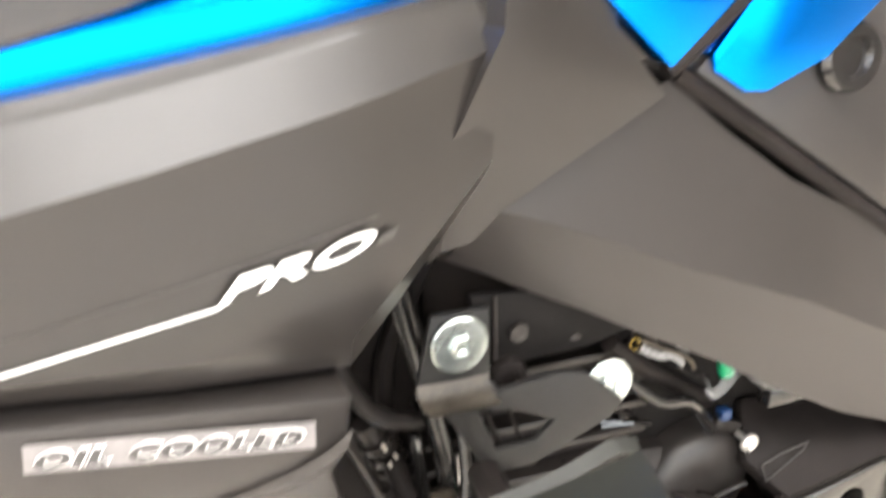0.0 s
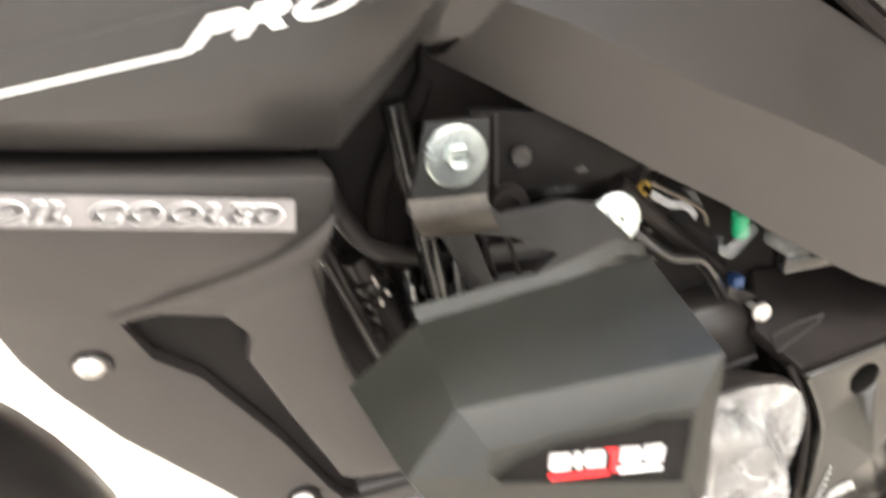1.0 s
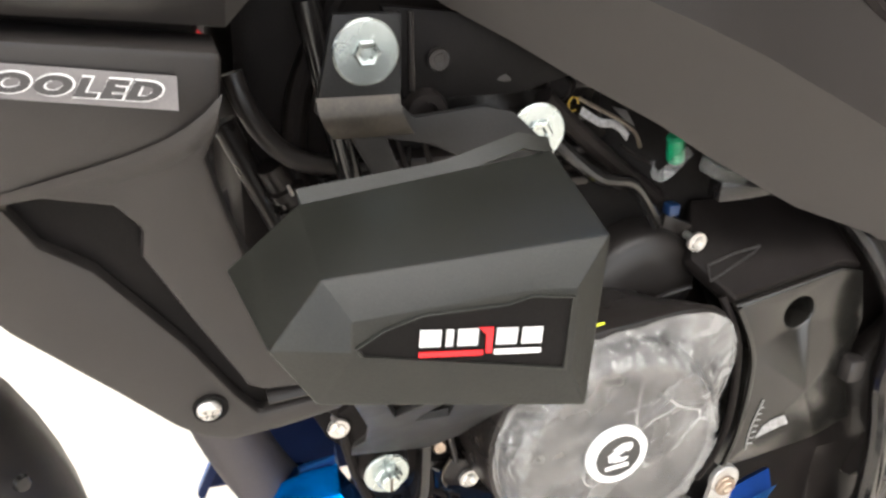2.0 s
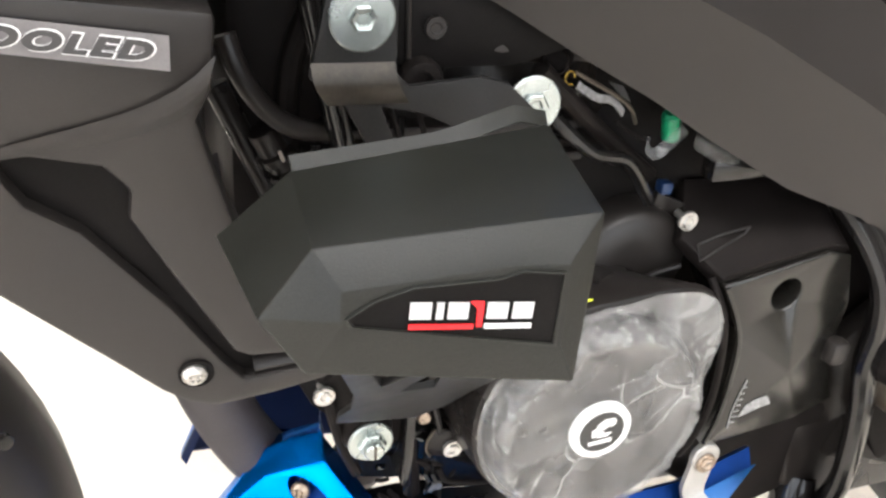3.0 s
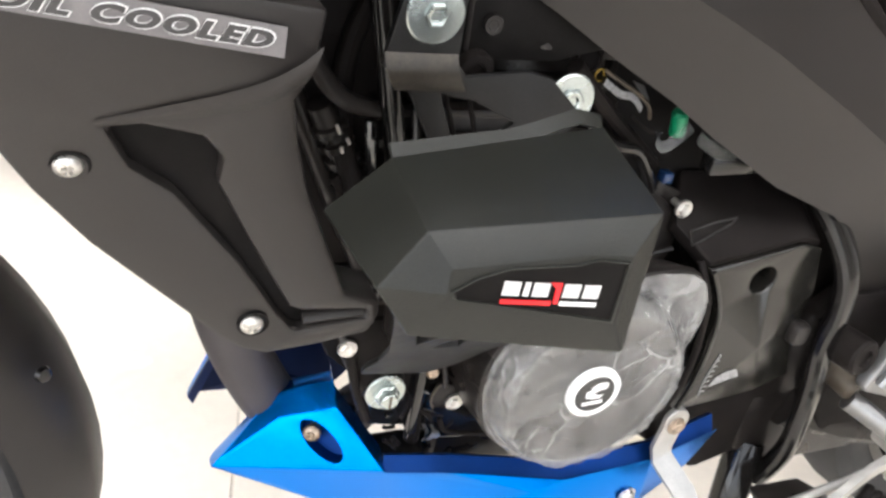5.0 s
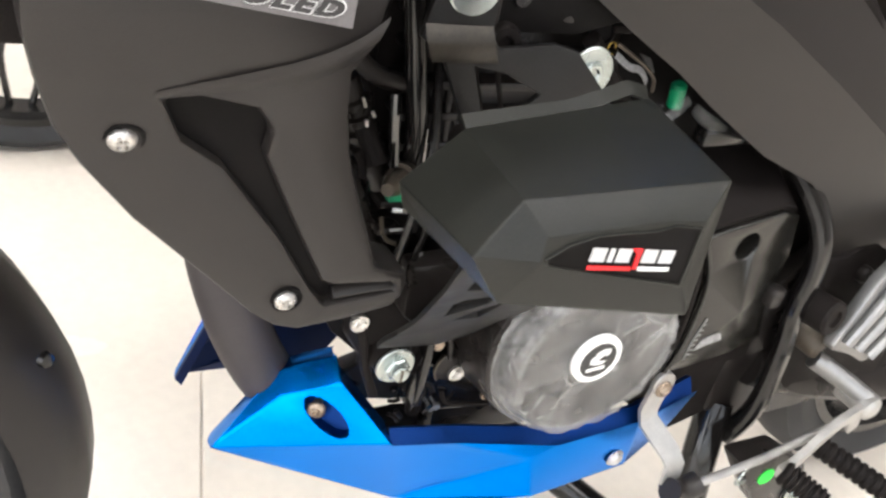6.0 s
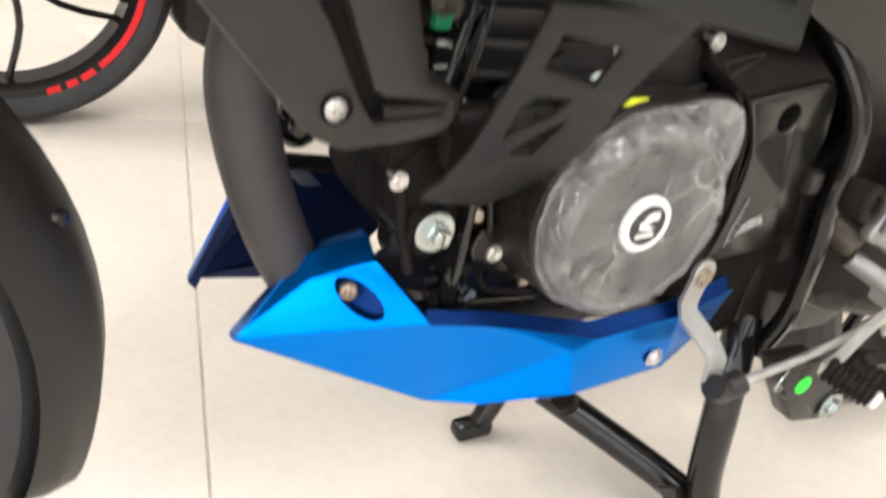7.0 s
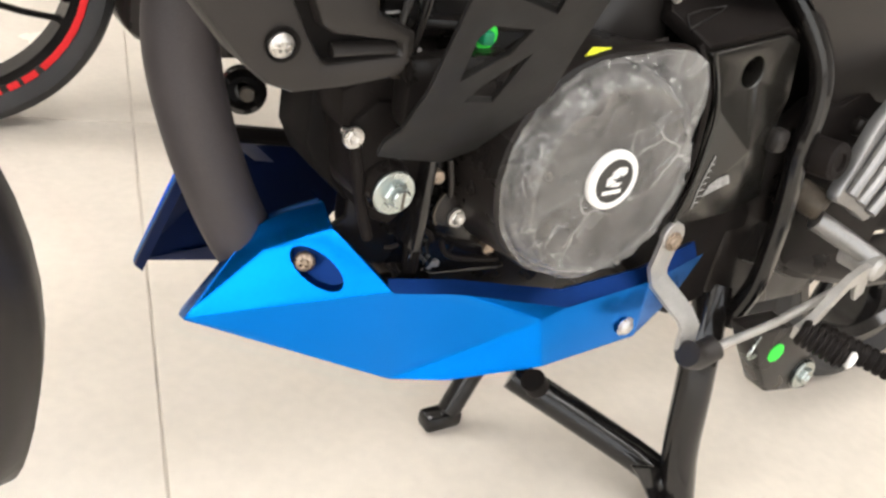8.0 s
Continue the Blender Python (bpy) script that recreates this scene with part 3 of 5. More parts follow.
part("tank_trim", bm, TANKGREY, bike, "dark grey trim behind the tank panel", 22)
part("tank_trim_insert", slab([(0.210, 0.3535, 0.812), (0.255, 0.3615, 0.775), (0.300, 0.3640, 0.812), (0.285, 0.362, 0.85), (0.200, 0.352, 0.85)], (0, 0.02, 0), 0.002), BLUE, bike, "blue painted tank corner")
part("trim_edge", tube([(0.254, 0.366, 0.773), (0.278, 0.366, 0.792), (0.310, 0.368, 0.822)], 0.005, 8, 3), DARK, bike)
part("seat_lock", turned([(0, 0.021), (0.006, 0.021), (0.010, 0.018), (0.010, 0.012), (0.006, 0.010), (0.006, 0)], (0.381, 0.379, 0.772), (0, -1, 0.1), 28), GLOSS, rear_panel, "round black lock")
part("seat", box((0.25, YC - 0.12, 0.83), (0.85, YC + 0.12, 0.90), 0.02), DARK, bike, "black seat")

# frame tubes
part("main_frame_tube", tube([(-0.20, YC, 0.86), (0.0, YC, 0.76), (0.2, YC - 0.02, 0.72), (0.5, YC - 0.03, 0.62), (0.75, YC - 0.05, 0.55)], 0.028), GLOSS, bike)
part("side_frame", tube([(0.46, 0.44, 0.56), (0.500, 0.415, 0.515), (0.528, 0.390, 0.478), (0.545, 0.374, 0.443), (0.553, 0.370, 0.405), (0.556, 0.372, 0.372), (0.570, 0.374, 0.33), (0.584, 0.378, 0.283), (0.597, 0.385, 0.22), (0.600, 0.40, 0.17)], 0.0165, flat=0.6), GLOSS, bike, "black frame tube")

# crash slider: bracket plates and moulded cover
plate = part("slider_plate", slab([(0.127, 0.367, 0.655), (0.160, 0.367, 0.655), (0.161, 0.367, 0.610), (0.168, 0.367, 0.603), (0.205, 0.367, 0.607), (0.222, 0.367, 0.603), (0.248, 0.367, 0.580), (0.240, 0.367, 0.570), (0.19, 0.367, 0.548), (0.161, 0.368, 0.548), (0.134, 0.368, 0.597), (0.126, 0.367, 0.603), (0.118, 0.367, 0.608)], (0, 0.005, 0), 0.001,
             hole=[(0.154, 0.367, 0.5930), (0.176, 0.367, 0.5885), (0.203, 0.367, 0.5760), (0.190, 0.367, 0.5640), (0.166, 0.367, 0.5640)]), ARM, bike, "black steel bracket with a cut-out")
bend = [[(x0 + 0.0415 * u, y - 0.0006 * math.sin(math.pi * u), z) for y, z, x0 in ((0.3665, 0.6160, 0.1180), (0.3640, 0.6125, 0.1182), (0.3622, 0.6080, 0.1190), (0.3620, 0.6030, 0.1210), (0.3636, 0.5985, 0.1240), (0.3662, 0.5950, 0.1265))] for u in (0, 0.33, 0.67, 1)]
part("fold", skin(bend, closed=False), BARE, plate, "bent bare steel edge", 60)
for k in range(2):
    part("plate_rib", tube([(0.160 + 0.016 * k, 0.378, 0.592 - 0.004 * k), (0.172 + 0.014 * k, 0.378, 0.561)], 0.0016, 8, 1), DARK, plate)
part("rubber_boss", turned([(-0.012, 0.0125), (0.0, 0.0125), (0.004, 0.0105), (0.004, 0.006), (0.001, 0.005), (0.001, 0)], (0.179, 0.3835, 0.6005), (0, -1, 0), 24), DARK, bike)
hex_bolt("bolt", (0.142, 0.366, 0.6375), 0.0070, plate, washer=0.0162, label="zinc-plated flange bolt")
hex_bolt("bolt", (0.2405, 0.376, 0.588), 0.0082, plate, washer=0.0165, label="zinc-plated flange bolt")

V = dict(A=(0.0905, 0.264, 0.6070), B=(0.2010, 0.280, 0.6142), C=(0.1865, 0.2035, 0.6115), D=(0.0878, 0.2095, 0.6042), E=(0.063, 0.262, 0.584), F=(0.0700, 0.2070, 0.5820),
         G=(0.0845, 0.2035, 0.5610), H=(0.1785, 0.1915, 0.5505), I=(0.0950, 0.1981, 0.5945), J=(0.153, 0.1962, 0.5985), K=(0.1720, 0.1957, 0.5965), L=(0.1722, 0.1949, 0.5645), M=(0.0950, 0.1976, 0.5830), N=(0.19, 0.29, 0.554), O=(0.083, 0.29, 0.554))
bm = bmesh.new()
pts = {k: bm.verts.new(p) for k, p in V.items()}
for names in ("ABCD", "EADF", "DCKJI", "DIMF", "FMG", "GMLH", "CHLK", "IJKLM", "BNHC", "OGHN", "EFGO", "AEONB"):
    bm.faces.new([pts[k] for k in names])
bmesh.ops.recalc_face_normals(bm, faces=bm.faces)
slider = part("crash_slider", soften(bm, 0.0007, 2, 8), SLIDER, bike, "faceted black plastic crash slider", 12)


def on_face(x, z, lift=0.0):
    """A place on the slider's outer face."""
    return (x, 0.1981 - (x - 0.095) * 0.030 - (0.594 - z) * 0.03 - 0.0012 - lift, z)


INSET = [(0.0968, 0.5850), (0.1060, 0.5905), (0.1180, 0.5938), (0.147, 0.5942), (0.1545, 0.5962), (0.1695, 0.5940), (0.1690, 0.5668), (0.0985, 0.5822)]
rim = [on_face(0.132 + (x - 0.132) * 1.035, 0.584 + (z - 0.584) * 1.07, 0.0002) for x, z in INSET]
part("inset_rim", slab(rim, (0, 0.003, 0), 0.0003, hole=[on_face(x, z, 0.0002) for x, z in INSET], cup=0.0), SLIDER, slider)
inset = part("inset", slab([on_face(x, z, -0.0008) for x, z in INSET], (0, 0.002, 0)), VOID, slider, "black inset panel")


def mark(name, points, mat, label=""):
    """A plain printed shape on the slider's face: along the print, and above its foot line."""
    part(name, slab([on_face(0.1165 + u, 0.5822 - 0.105 * u + w, 0.0) for u, w in points], (0, 0.0005, 0)), mat, slider, label)


# the maker's print: plain upright and level bars
for u, long in ((0.0, 0.0072), (0.0090, 0.0024), (0.0130, 0.0070), (0.0266, 0.0074), (0.0358, 0.0074)):
    mark("print_block", [(u, 0.0006), (u + long, 0.0006), (u + long + 0.0003, 0.0068), (u + 0.0003, 0.0068)], PRINT, "plain white printed block")
mark("emblem", [(0.0205, 0.0072), (0.0255, 0.0072), (0.0252, -0.0025), (0.0232, -0.0025), (0.0232, 0.0045)], RED, "red angular mark")
mark("underline", [(0.0, -0.0032), (0.0222, -0.0032), (0.0222, -0.0014), (0.0, -0.0014)], RED, "red underline")
mark("underline", [(0.0262, -0.0032), (0.0432, -0.0032), (0.0432, -0.0014), (0.0262, -0.0014)], WHITE, "white underline")
part("slider_lip", ribbon([(0.0915, 0.268, 0.6075), (0.150, 0.2760, 0.6105), (0.160, 0.277, 0.6125), (0.186, 0.2805, 0.6190), (0.201, 0.2830, 0.6150)], 0.0075, 0.0014, (0, 0.70, 0.70)), SLIDER, slider)
part("slider_core", tube([(0.15, 0.28, 0.560), (0.155, 0.33, 0.553), (0.16, 0.37, 0.548)], 0.010, 12, 3), DARK, bike)
# lower arm of the slider, a pressed plate with cut-outs
def arm_y(z):
    """The arm leans outwards towards the slider."""
    return 0.386 - 0.019 * min(max((z - 0.375) / 0.03, 0), 1) - 0.86 * max(z - 0.405, 0)


def on_arm(points):
    return [(x, arm_y(z), z) for x, z in points]


arm = slab(on_arm([(0.137, 0.394), (0.1375, 0.3835), (0.160, 0.3785), (0.190, 0.3740), (0.209, 0.384), (0.222, 0.405), (0.228, 0.430), (0.208, 0.470), (0.192, 0.505), (0.182, 0.548), (0.093, 0.548), (0.113, 0.503), (0.138, 0.435), (0.143, 0.405)]), (0.001, 0.003, 0.003), 0.0006,
           holes=[on_arm(h) for h in ([(0.124, 0.508), (0.114, 0.531), (0.157, 0.5235), (0.168, 0.4965)], [(0.150, 0.4480), (0.136, 0.4790), (0.138, 0.4870), (0.164, 0.4860), (0.165, 0.4690)], [(0.1665, 0.4310), (0.1680, 0.4450), (0.1785, 0.4690), (0.1830, 0.4500), (0.1870, 0.4300)])])
part("slider_arm", arm, ARM, bike, "pressed dark steel arm with cut-outs")

# engine
HUB = (0.311, 0.374)      # crankshaft axis in x, z


def case_outline(r, y, corner=0.0, x0=HUB[0], z0=HUB[1], sharp=10, sides=64):
    """A round outline, drawn out to a corner at the upper rear."""
    out = []
    for k in range(sides):
        a = 2 * math.pi * k / sides
        reach = 1 + corner * max(0.0, math.cos(a - radians(44))) ** sharp
        out.append((x0 + r * reach * math.cos(a), y, z0 + r * reach * math.sin(a)))
    return out


MX, MZ = 0.313, 0.367     # middle of the alternator cover
DX, DZ = 0.302, 0.380     # middle of the crankcase behind it
case = part("crankcase", skin([case_outline(r, y, c, x, z) for r, y, c, x, z in ((0.104, 0.66, 0.1, DX, DZ), (0.108, 0.60, 0.1, DX, DZ), (0.108, 0.47, 0.1, DX, DZ), (0.104, 0.434, 0.1, DX, DZ), (0.097, 0.428, 0.05, DX, DZ), (0.0905, 0.426, 0.04, MX - 0.004, MZ), (0.0890, 0.412, 0.08, MX - 0.002, MZ), (0.0875, 0.390, 0.26, MX, MZ), (0.0868, 0.3775, 0.345, MX, MZ), (0.0855, 0.3735, 0.345, MX, MZ), (0.0830, 0.3722, 0.335, MX, MZ), (0.05, 0.3722, 0.2, MX, MZ))]), ENGINE, bike, "black painted engine crankcase", 32)
cover = part("alternator_cover", skin([case_outline(r, y, 0.0, MX, MZ) for r, y in ((0.0795, 0.380), (0.0790, 0.369), (0.0770, 0.362), (0.0735, 0.3545), (0.0715, 0.3525), (0.0690, 0.3522), (0.0670, 0.3532), (0.0640, 0.3545), (0.03, 0.3535), (0.02, 0.3530))]), ENGINE, bike, "round black alternator cover wrapped in clear film", 40)
# crumpled film over the cover
rng = random.Random(4)
folds = []
for n in range(46):
    a, d = rng.uniform(0, math.pi), rng.uniform(-0.07, 0.07)
    folds.append((math.cos(a), math.sin(a), d, rng.uniform(0.0016, 0.0042), rng.uniform(0.0007, 0.0020), rng.uniform(0, 6.28), rng.uniform(0.02, 0.05)))


def crease(x, z):
    """Height of the film's folds: straight ridges, each fading out along its length."""
    h = 0.0
    for c, s, d, wide, high, way, far in folds:
        off = abs(x * c + z * s - d)
        if off < wide:
            along = abs(-x * s + z * c - 0.04 * math.cos(way))
            h += high * (1 - off / wide) * max(0.0, 1 - along / far)
    return h


bm = bmesh.new()
rings, sides = [], 200
levels = [(0.0862, 0.3713), (0.0855, 0.3712), (0.0847, 0.3710), (0.0839, 0.3707), (0.0830, 0.3703), (0.0821, 0.3696), (0.0812, 0.3685), (0.0806, 0.3660), (0.0800, 0.3635), (0.0788, 0.3610), (0.0774, 0.3585), (0.0760, 0.3558), (0.0745, 0.3535), (0.0728, 0.3516), (0.0712, 0.3508), (0.0694, 0.3506), (0.0676, 0.3513), (0.0660, 0.3519)] + [(0.0645 - 0.0016 * n, 0.3524 - 0.00004 * n) for n in range(39)]
for r, y in levels:
    ring = []
    edge = min(1.0, max(0.0, (r - 0.060) / 0.012))
    flap = min(1.0, max(0.0, (r - 0.0800) / 0.0055))
    for k in range(sides):
        a = 2 * math.pi * k / sides
        ear = max(0.0, math.cos(a - radians(43))) ** 9
        reach = 1 + 0.325 * ear * min(1.0, max(0.0, (r - 0.0790) / 0.0070)) - 0.03 * flap * (1 - ear) + 0.012 * edge * noise.noise((9 * math.cos(a), 9 * math.sin(a), 3))
        pleat = edge * (1 - 0.7 * flap) * ((0.0026 + 0.0022 * max(0.0, math.cos(a - 2.5))) * max(0.0, 1 - 3.5 * abs(noise.noise((4 * math.cos(a) + 30 * r, 4 * math.sin(a), 1 + r * 60)))) + 0.0020 * max(0.0, 1 - 3 * abs(noise.noise((10 * math.cos(a), 10 * math.sin(a) + 50 * r, 4 + r * 90)))))
        x, z = r * reach * math.cos(a), r * reach * math.sin(a)
        lift = 0.5 * crease(x, z) + 0.0012 * noise.noise((x * 50, z * 50, 5)) + 0.0008 * abs(noise.noise((x * 38 + 2 * z * 20, z * 30, 9))) + 0.0008 + 0.0012 * max(0.0, 1 - 9 * abs(noise.noise((3.2 * math.cos(a), 3.2 * math.sin(a), 2 + r * 14)))) * min(1, r / 0.04)
        ring.append(bm.verts.new((MX + x + 0.3 * pleat * math.cos(a), y - lift - 0.6 * pleat, MZ + z + 0.3 * pleat * math.sin(a))))
    rings.append(ring)
RIM = 17      # rings of the bunched outer band
for n, (a, b) in enumerate(zip(rings, rings[1:])):
    for k in range(sides):
        bm.faces.new((a[k], a[(k + 1) % sides], b[(k + 1) % sides], b[k])).select = n < RIM
bm.faces.new(rings[-1])
outer = bm.copy()
bmesh.ops.delete(bm, geom=[f for f in bm.faces if f.select], context="FACES")
bmesh.ops.delete(outer, geom=[f for f in outer.faces if not f.select], context="FACES")
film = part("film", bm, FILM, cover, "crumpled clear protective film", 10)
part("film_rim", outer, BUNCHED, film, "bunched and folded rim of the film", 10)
# sharp folds pressed into the film: thin bent ridges, mostly running outwards
rng = random.Random(9)
for n in range(30):
    bm = bmesh.new()
    outer = n < 24
    a = rng.gauss(2.6, 0.75) if n < 16 else rng.uniform(0, 2 * math.pi)
    r = rng.uniform(0.062, 0.074) if outer else rng.uniform(0.028, 0.060)
    way = a + (rng.uniform(-0.9, 0.9) if outer else rng.choice((0.2, 1.2, -0.7)) + rng.uniform(-0.4, 0.4))
    long, wide = (rng.uniform(0.004, 0.010), rng.uniform(0.0004, 0.0009)) if outer else (rng.uniform(0.010, 0.028), rng.uniform(0.0004, 0.0009))
    line = []
    for k in range(6):
        s = (k / 5 - 0.5) * long * 2
        x = r * math.cos(a) + s * math.cos(way + 0.06 * (k % 2))
        z = r * math.sin(a) + s * math.sin(way + 0.06 * (k % 2))
        d = math.hypot(x, z)
        base = 0.3510 + (max(0.0, d - 0.071) * 1.3 if d < 0.0815 else 0.02)
        line.append((x, base, z, wide * (1 - abs(2 * k / 5 - 1)) + 0.0001))
    side = Vector((-math.sin(way), 0, math.cos(way)))
    rows = []
    for x, y, z, w in line:
        p = Vector((MX + x, y - 0.0012, MZ + z))
        rows.append([bm.verts.new(p - side * w), bm.verts.new(p + Vector((0, -1.6 * w, 0))), bm.verts.new(p + side * w)])
    for p, q in zip(rows, rows[1:]):
        bm.faces.new((p[0], p[1], q[1], q[0])), bm.faces.new((p[1], p[2], q[2], q[1]))
    part("film_fold", bm, FOLD, cover, "" if n else "milky fold of the film", 20)
BX, BZ = 0.3075, 0.3715
badge = part("badge", turned([(0, 0.0222), (0.0035, 0.0222), (0.005, 0.0208), (0.005, 0.0168), (0.0042, 0.0164), (0.0042, 0)], (BX, 0.3500, BZ), (0, -1, 0), 48), WHITE, cover, "round black and white badge")
part("badge_face", turned([(0.0040, 0.0163), (0.0047, 0.0163), (0.0047, 0)], (BX, 0.3500, BZ), (0, -1, 0), 48), BADGE, badge, "black enamel disc")
for shape in ([(-0.0050, 0.0055), (0.0012, 0.0098), (0.0085, 0.0098), (0.0030, 0.0055)], [(0.0036, 0.0054), (0.0090, 0.0090), (0.0092, 0.0050), (0.0062, 0.0030)], [(-0.0078, 0.0016), (-0.0020, 0.0050), (0.0060, 0.0050), (0.0010, 0.0016)], [(-0.0068, -0.0042), (-0.0076, 0.0010), (-0.0030, 0.0012), (0.0018, -0.0005)], [(-0.0040, -0.0046), (0.0005, -0.0018), (0.0075, -0.0018), (0.0040, -0.0046)]):
    part("emblem", slab([(BX + dx, 0.3448, BZ + dz + 0.0005) for dx, dz in shape], (0, 0.0006, 0)), WHITE, badge)
part("word_bar", slab([(BX - 0.0085, 0.3450, BZ - 0.0105), (BX + 0.0085, 0.3450, BZ - 0.0090), (BX + 0.0082, 0.3450, BZ - 0.0060), (BX - 0.0088, 0.3450, BZ - 0.0075)], (0, 0.0006, 0)), WHITE, badge)
# bumps and bolts of the crankcase
part("gear_bump", skin([[(0.360 + rx * math.cos(a), y, 0.449 + rz * math.sin(a)) for a in (2 * math.pi * k / 40 for k in range(40))] for rx, rz, y in ((0.045, 0.046, 0.50), (0.044, 0.045, 0.432), (0.042, 0.042, 0.424), (0.037, 0.036, 0.419), (0.02, 0.02, 0.4175))]), SIDEGREY, case, "smooth grey gear housing", 40)
for s in (0.0, 0.0085):
    part("paint_mark", slab([(0.281 + s, 0.3770, 0.4497 + 0.05 * s), (0.287 + s, 0.3790, 0.4545), (0.296 + s, 0.3790, 0.4545), (0.290 + s, 0.3770, 0.4500)], (0, 0.002, -0.002)), YELLOW, case, "yellow paint mark")
part("top_ridge", tube([(0.312, 0.411, 0.4495), (0.334, 0.4095, 0.4490), (0.350, 0.4090, 0.4435), (0.372, 0.4085, 0.4500), (0.389, 0.4085, 0.4530)], 0.0020, 8, 3), SIDEGREY, case)
part("case_wing", slab([(0.158, 0.392, 0.440), (0.160, 0.392, 0.398), (0.176, 0.393, 0.384), (0.205, 0.392, 0.376), (0.230, 0.390, 0.40), (0.235, 0.390, 0.445)], (0, 0.02, 0), 0.004), ENGINE, case)
mount = part("engine_mount", turned([(-0.06, 0.021), (-0.012, 0.0185), (-0.004, 0.0165), (0.0, 0.0158), (0.0, 0)], (0.1655, 0.400, 0.3490), (0, -1, 0), 32), ENGINE, case, "black engine mounting boss")
part("web", slab([(0.136, 0.412, 0.392), (0.150, 0.408, 0.408), (0.190, 0.406, 0.405), (0.202, 0.410, 0.385), (0.194, 0.412, 0.335), (0.176, 0.412, 0.316), (0.160, 0.412, 0.322), (0.146, 0.412, 0.346)], (0, 0.05, 0), 0.004), DARK, case)
part("rib", box((0.190, 0.398, 0.300), (0.197, 0.45, 0.400), 0.002), GLOSS, case)
part("lower_casting", slab([(0.168, 0.424, 0.335), (0.235, 0.420, 0.325), (0.262, 0.416, 0.295), (0.30, 0.416, 0.262), (0.232, 0.430, 0.256), (0.205, 0.432, 0.285), (0.184, 0.428, 0.305)], (0, 0.10, 0), 0.006), GLOSS, bike)
part("front_casting", slab([(0.161, 0.448, 0.318), (0.137, 0.452, 0.341), (0.127, 0.454, 0.362), (0.127, 0.454, 0.425), (0.205, 0.448, 0.425), (0.205, 0.448, 0.318)], (0, 0.05, 0), 0.003), VOID, bike)
part("sump_casting", slab([(0.163, 0.449, 0.35), (0.163, 0.449, 0.305), (0.154, 0.452, 0.296), (0.157, 0.452, 0.276), (0.176, 0.449, 0.267), (0.199, 0.448, 0.2625), (0.262, 0.446, 0.256), (0.262, 0.446, 0.35)], (0, 0.006, 0), 0.001), ENGINE, bike)
# black sheet added for the darkness inside the cowl
part("dark_cowl_fill", slab([(0.152, 0.452, 0.266), (0.180, 0.450, 0.2500), (0.206, 0.449, 0.2515), (0.290, 0.446, 0.246), (0.290, 0.446, 0.205), (0.178, 0.450, 0.210)], (0, 0.004, 0), 0.001), VOID, bike)
part("head_casting", slab([(0.128, 0.416, 0.412), (0.150, 0.410, 0.425), (0.176, 0.410, 0.420), (0.180, 0.412, 0.395), (0.150, 0.414, 0.380), (0.132, 0.418, 0.386)], (0, 0.07, 0), 0.005), DARK, bike)
for pts, r in (([(0.196, 0.412, 0.335), (0.200, 0.416, 0.312), (0.204, 0.420, 0.290), (0.206, 0.422, 0.272)], 0.0065), ([(0.222, 0.412, 0.300), (0.228, 0.410, 0.288), (0.246, 0.408, 0.283), (0.272, 0.404, 0.282)], 0.0022), ([(0.138, 0.412, 0.386), (0.143, 0.410, 0.362), (0.150, 0.411, 0.336), (0.161, 0.414, 0.308)], 0.0042)):
    part("hose", tube(pts, r, 10), DARK, bike, "thin black hose")
# slotted stud, nut and washer of the engine mount
stud = hex_bolt("bolt", (0.1655, 0.3990, 0.3490), 0.0100, mount, washer=0.0155, label="zinc-plated nut and washer on a slotted stud")
part("stud", turned([(0.004, 0.0066), (0.0125, 0.0066), (0.0135, 0.0058), (0.0135, 0)], (0.1655, 0.3990, 0.3490), (0, -1, 0), 24), ZINC, stud)
part("slot", box((0.1648, 0.3850, 0.3432), (0.1664, 0.3862, 0.3548)), DULL, stud)
hex_bolt("bolt", (0.136, 0.4100, 0.384), 0.0052, mount, STEEL, washer=0.0072)
tab = part("bolt_plate", slab([(0.211, 0.412, 0.3215), (0.2165, 0.412, 0.337), (0.237, 0.412, 0.331), (0.246, 0.412, 0.313), (0.227, 0.412, 0.309), (0.214, 0.412, 0.313)], (0, 0.004, 0), 0.0012), ENGINE, case, "small black steel tab")
hex_bolt("bolt", (0.2305, 0.4115, 0.318), 0.0056, tab, STEEL, washer=0.0076, label="bright hex bolt")
part("tab_edge", tube([(0.2165, 0.4105, 0.338), (0.2115, 0.4105, 0.330), (0.2105, 0.4105, 0.321), (0.2140, 0.4105, 0.3135)], 0.0010, 6), DULL, tab)
part("clip", tube([(0.2115, 0.4060, 0.366), (0.2150, 0.4050, 0.352), (0.2185, 0.4065, 0.338)], 0.0022, 8, 4), PLASTIC, case)
part("plug_cap", turned([(-0.01, 0.0052), (0.002, 0.0052), (0.003, 0.0040), (0.003, 0)], (0.2065, 0.410, 0.352), (-0.1, -1, 0.1), 16), SCREW, case)
hex_bolt("bolt", (0.265, 0.410, 0.289), 0.0040, case, SCREW)
# two tiny steel bolts stand in for white glints at the crankcase foot
hex_bolt("bolt", (0.219, 0.418, 0.277), 0.0030, case, STEEL)
hex_bolt("bolt", (0.2245, 0.418, 0.2775), 0.0026, case, STEEL)
part("sump", box((0.232, 0.43, 0.215), (0.47, 0.60, 0.315), 0.012), ENGINE, bike)
# tangle of leads, pipes and small castings round the cylinder foot
rng = random.Random(11)


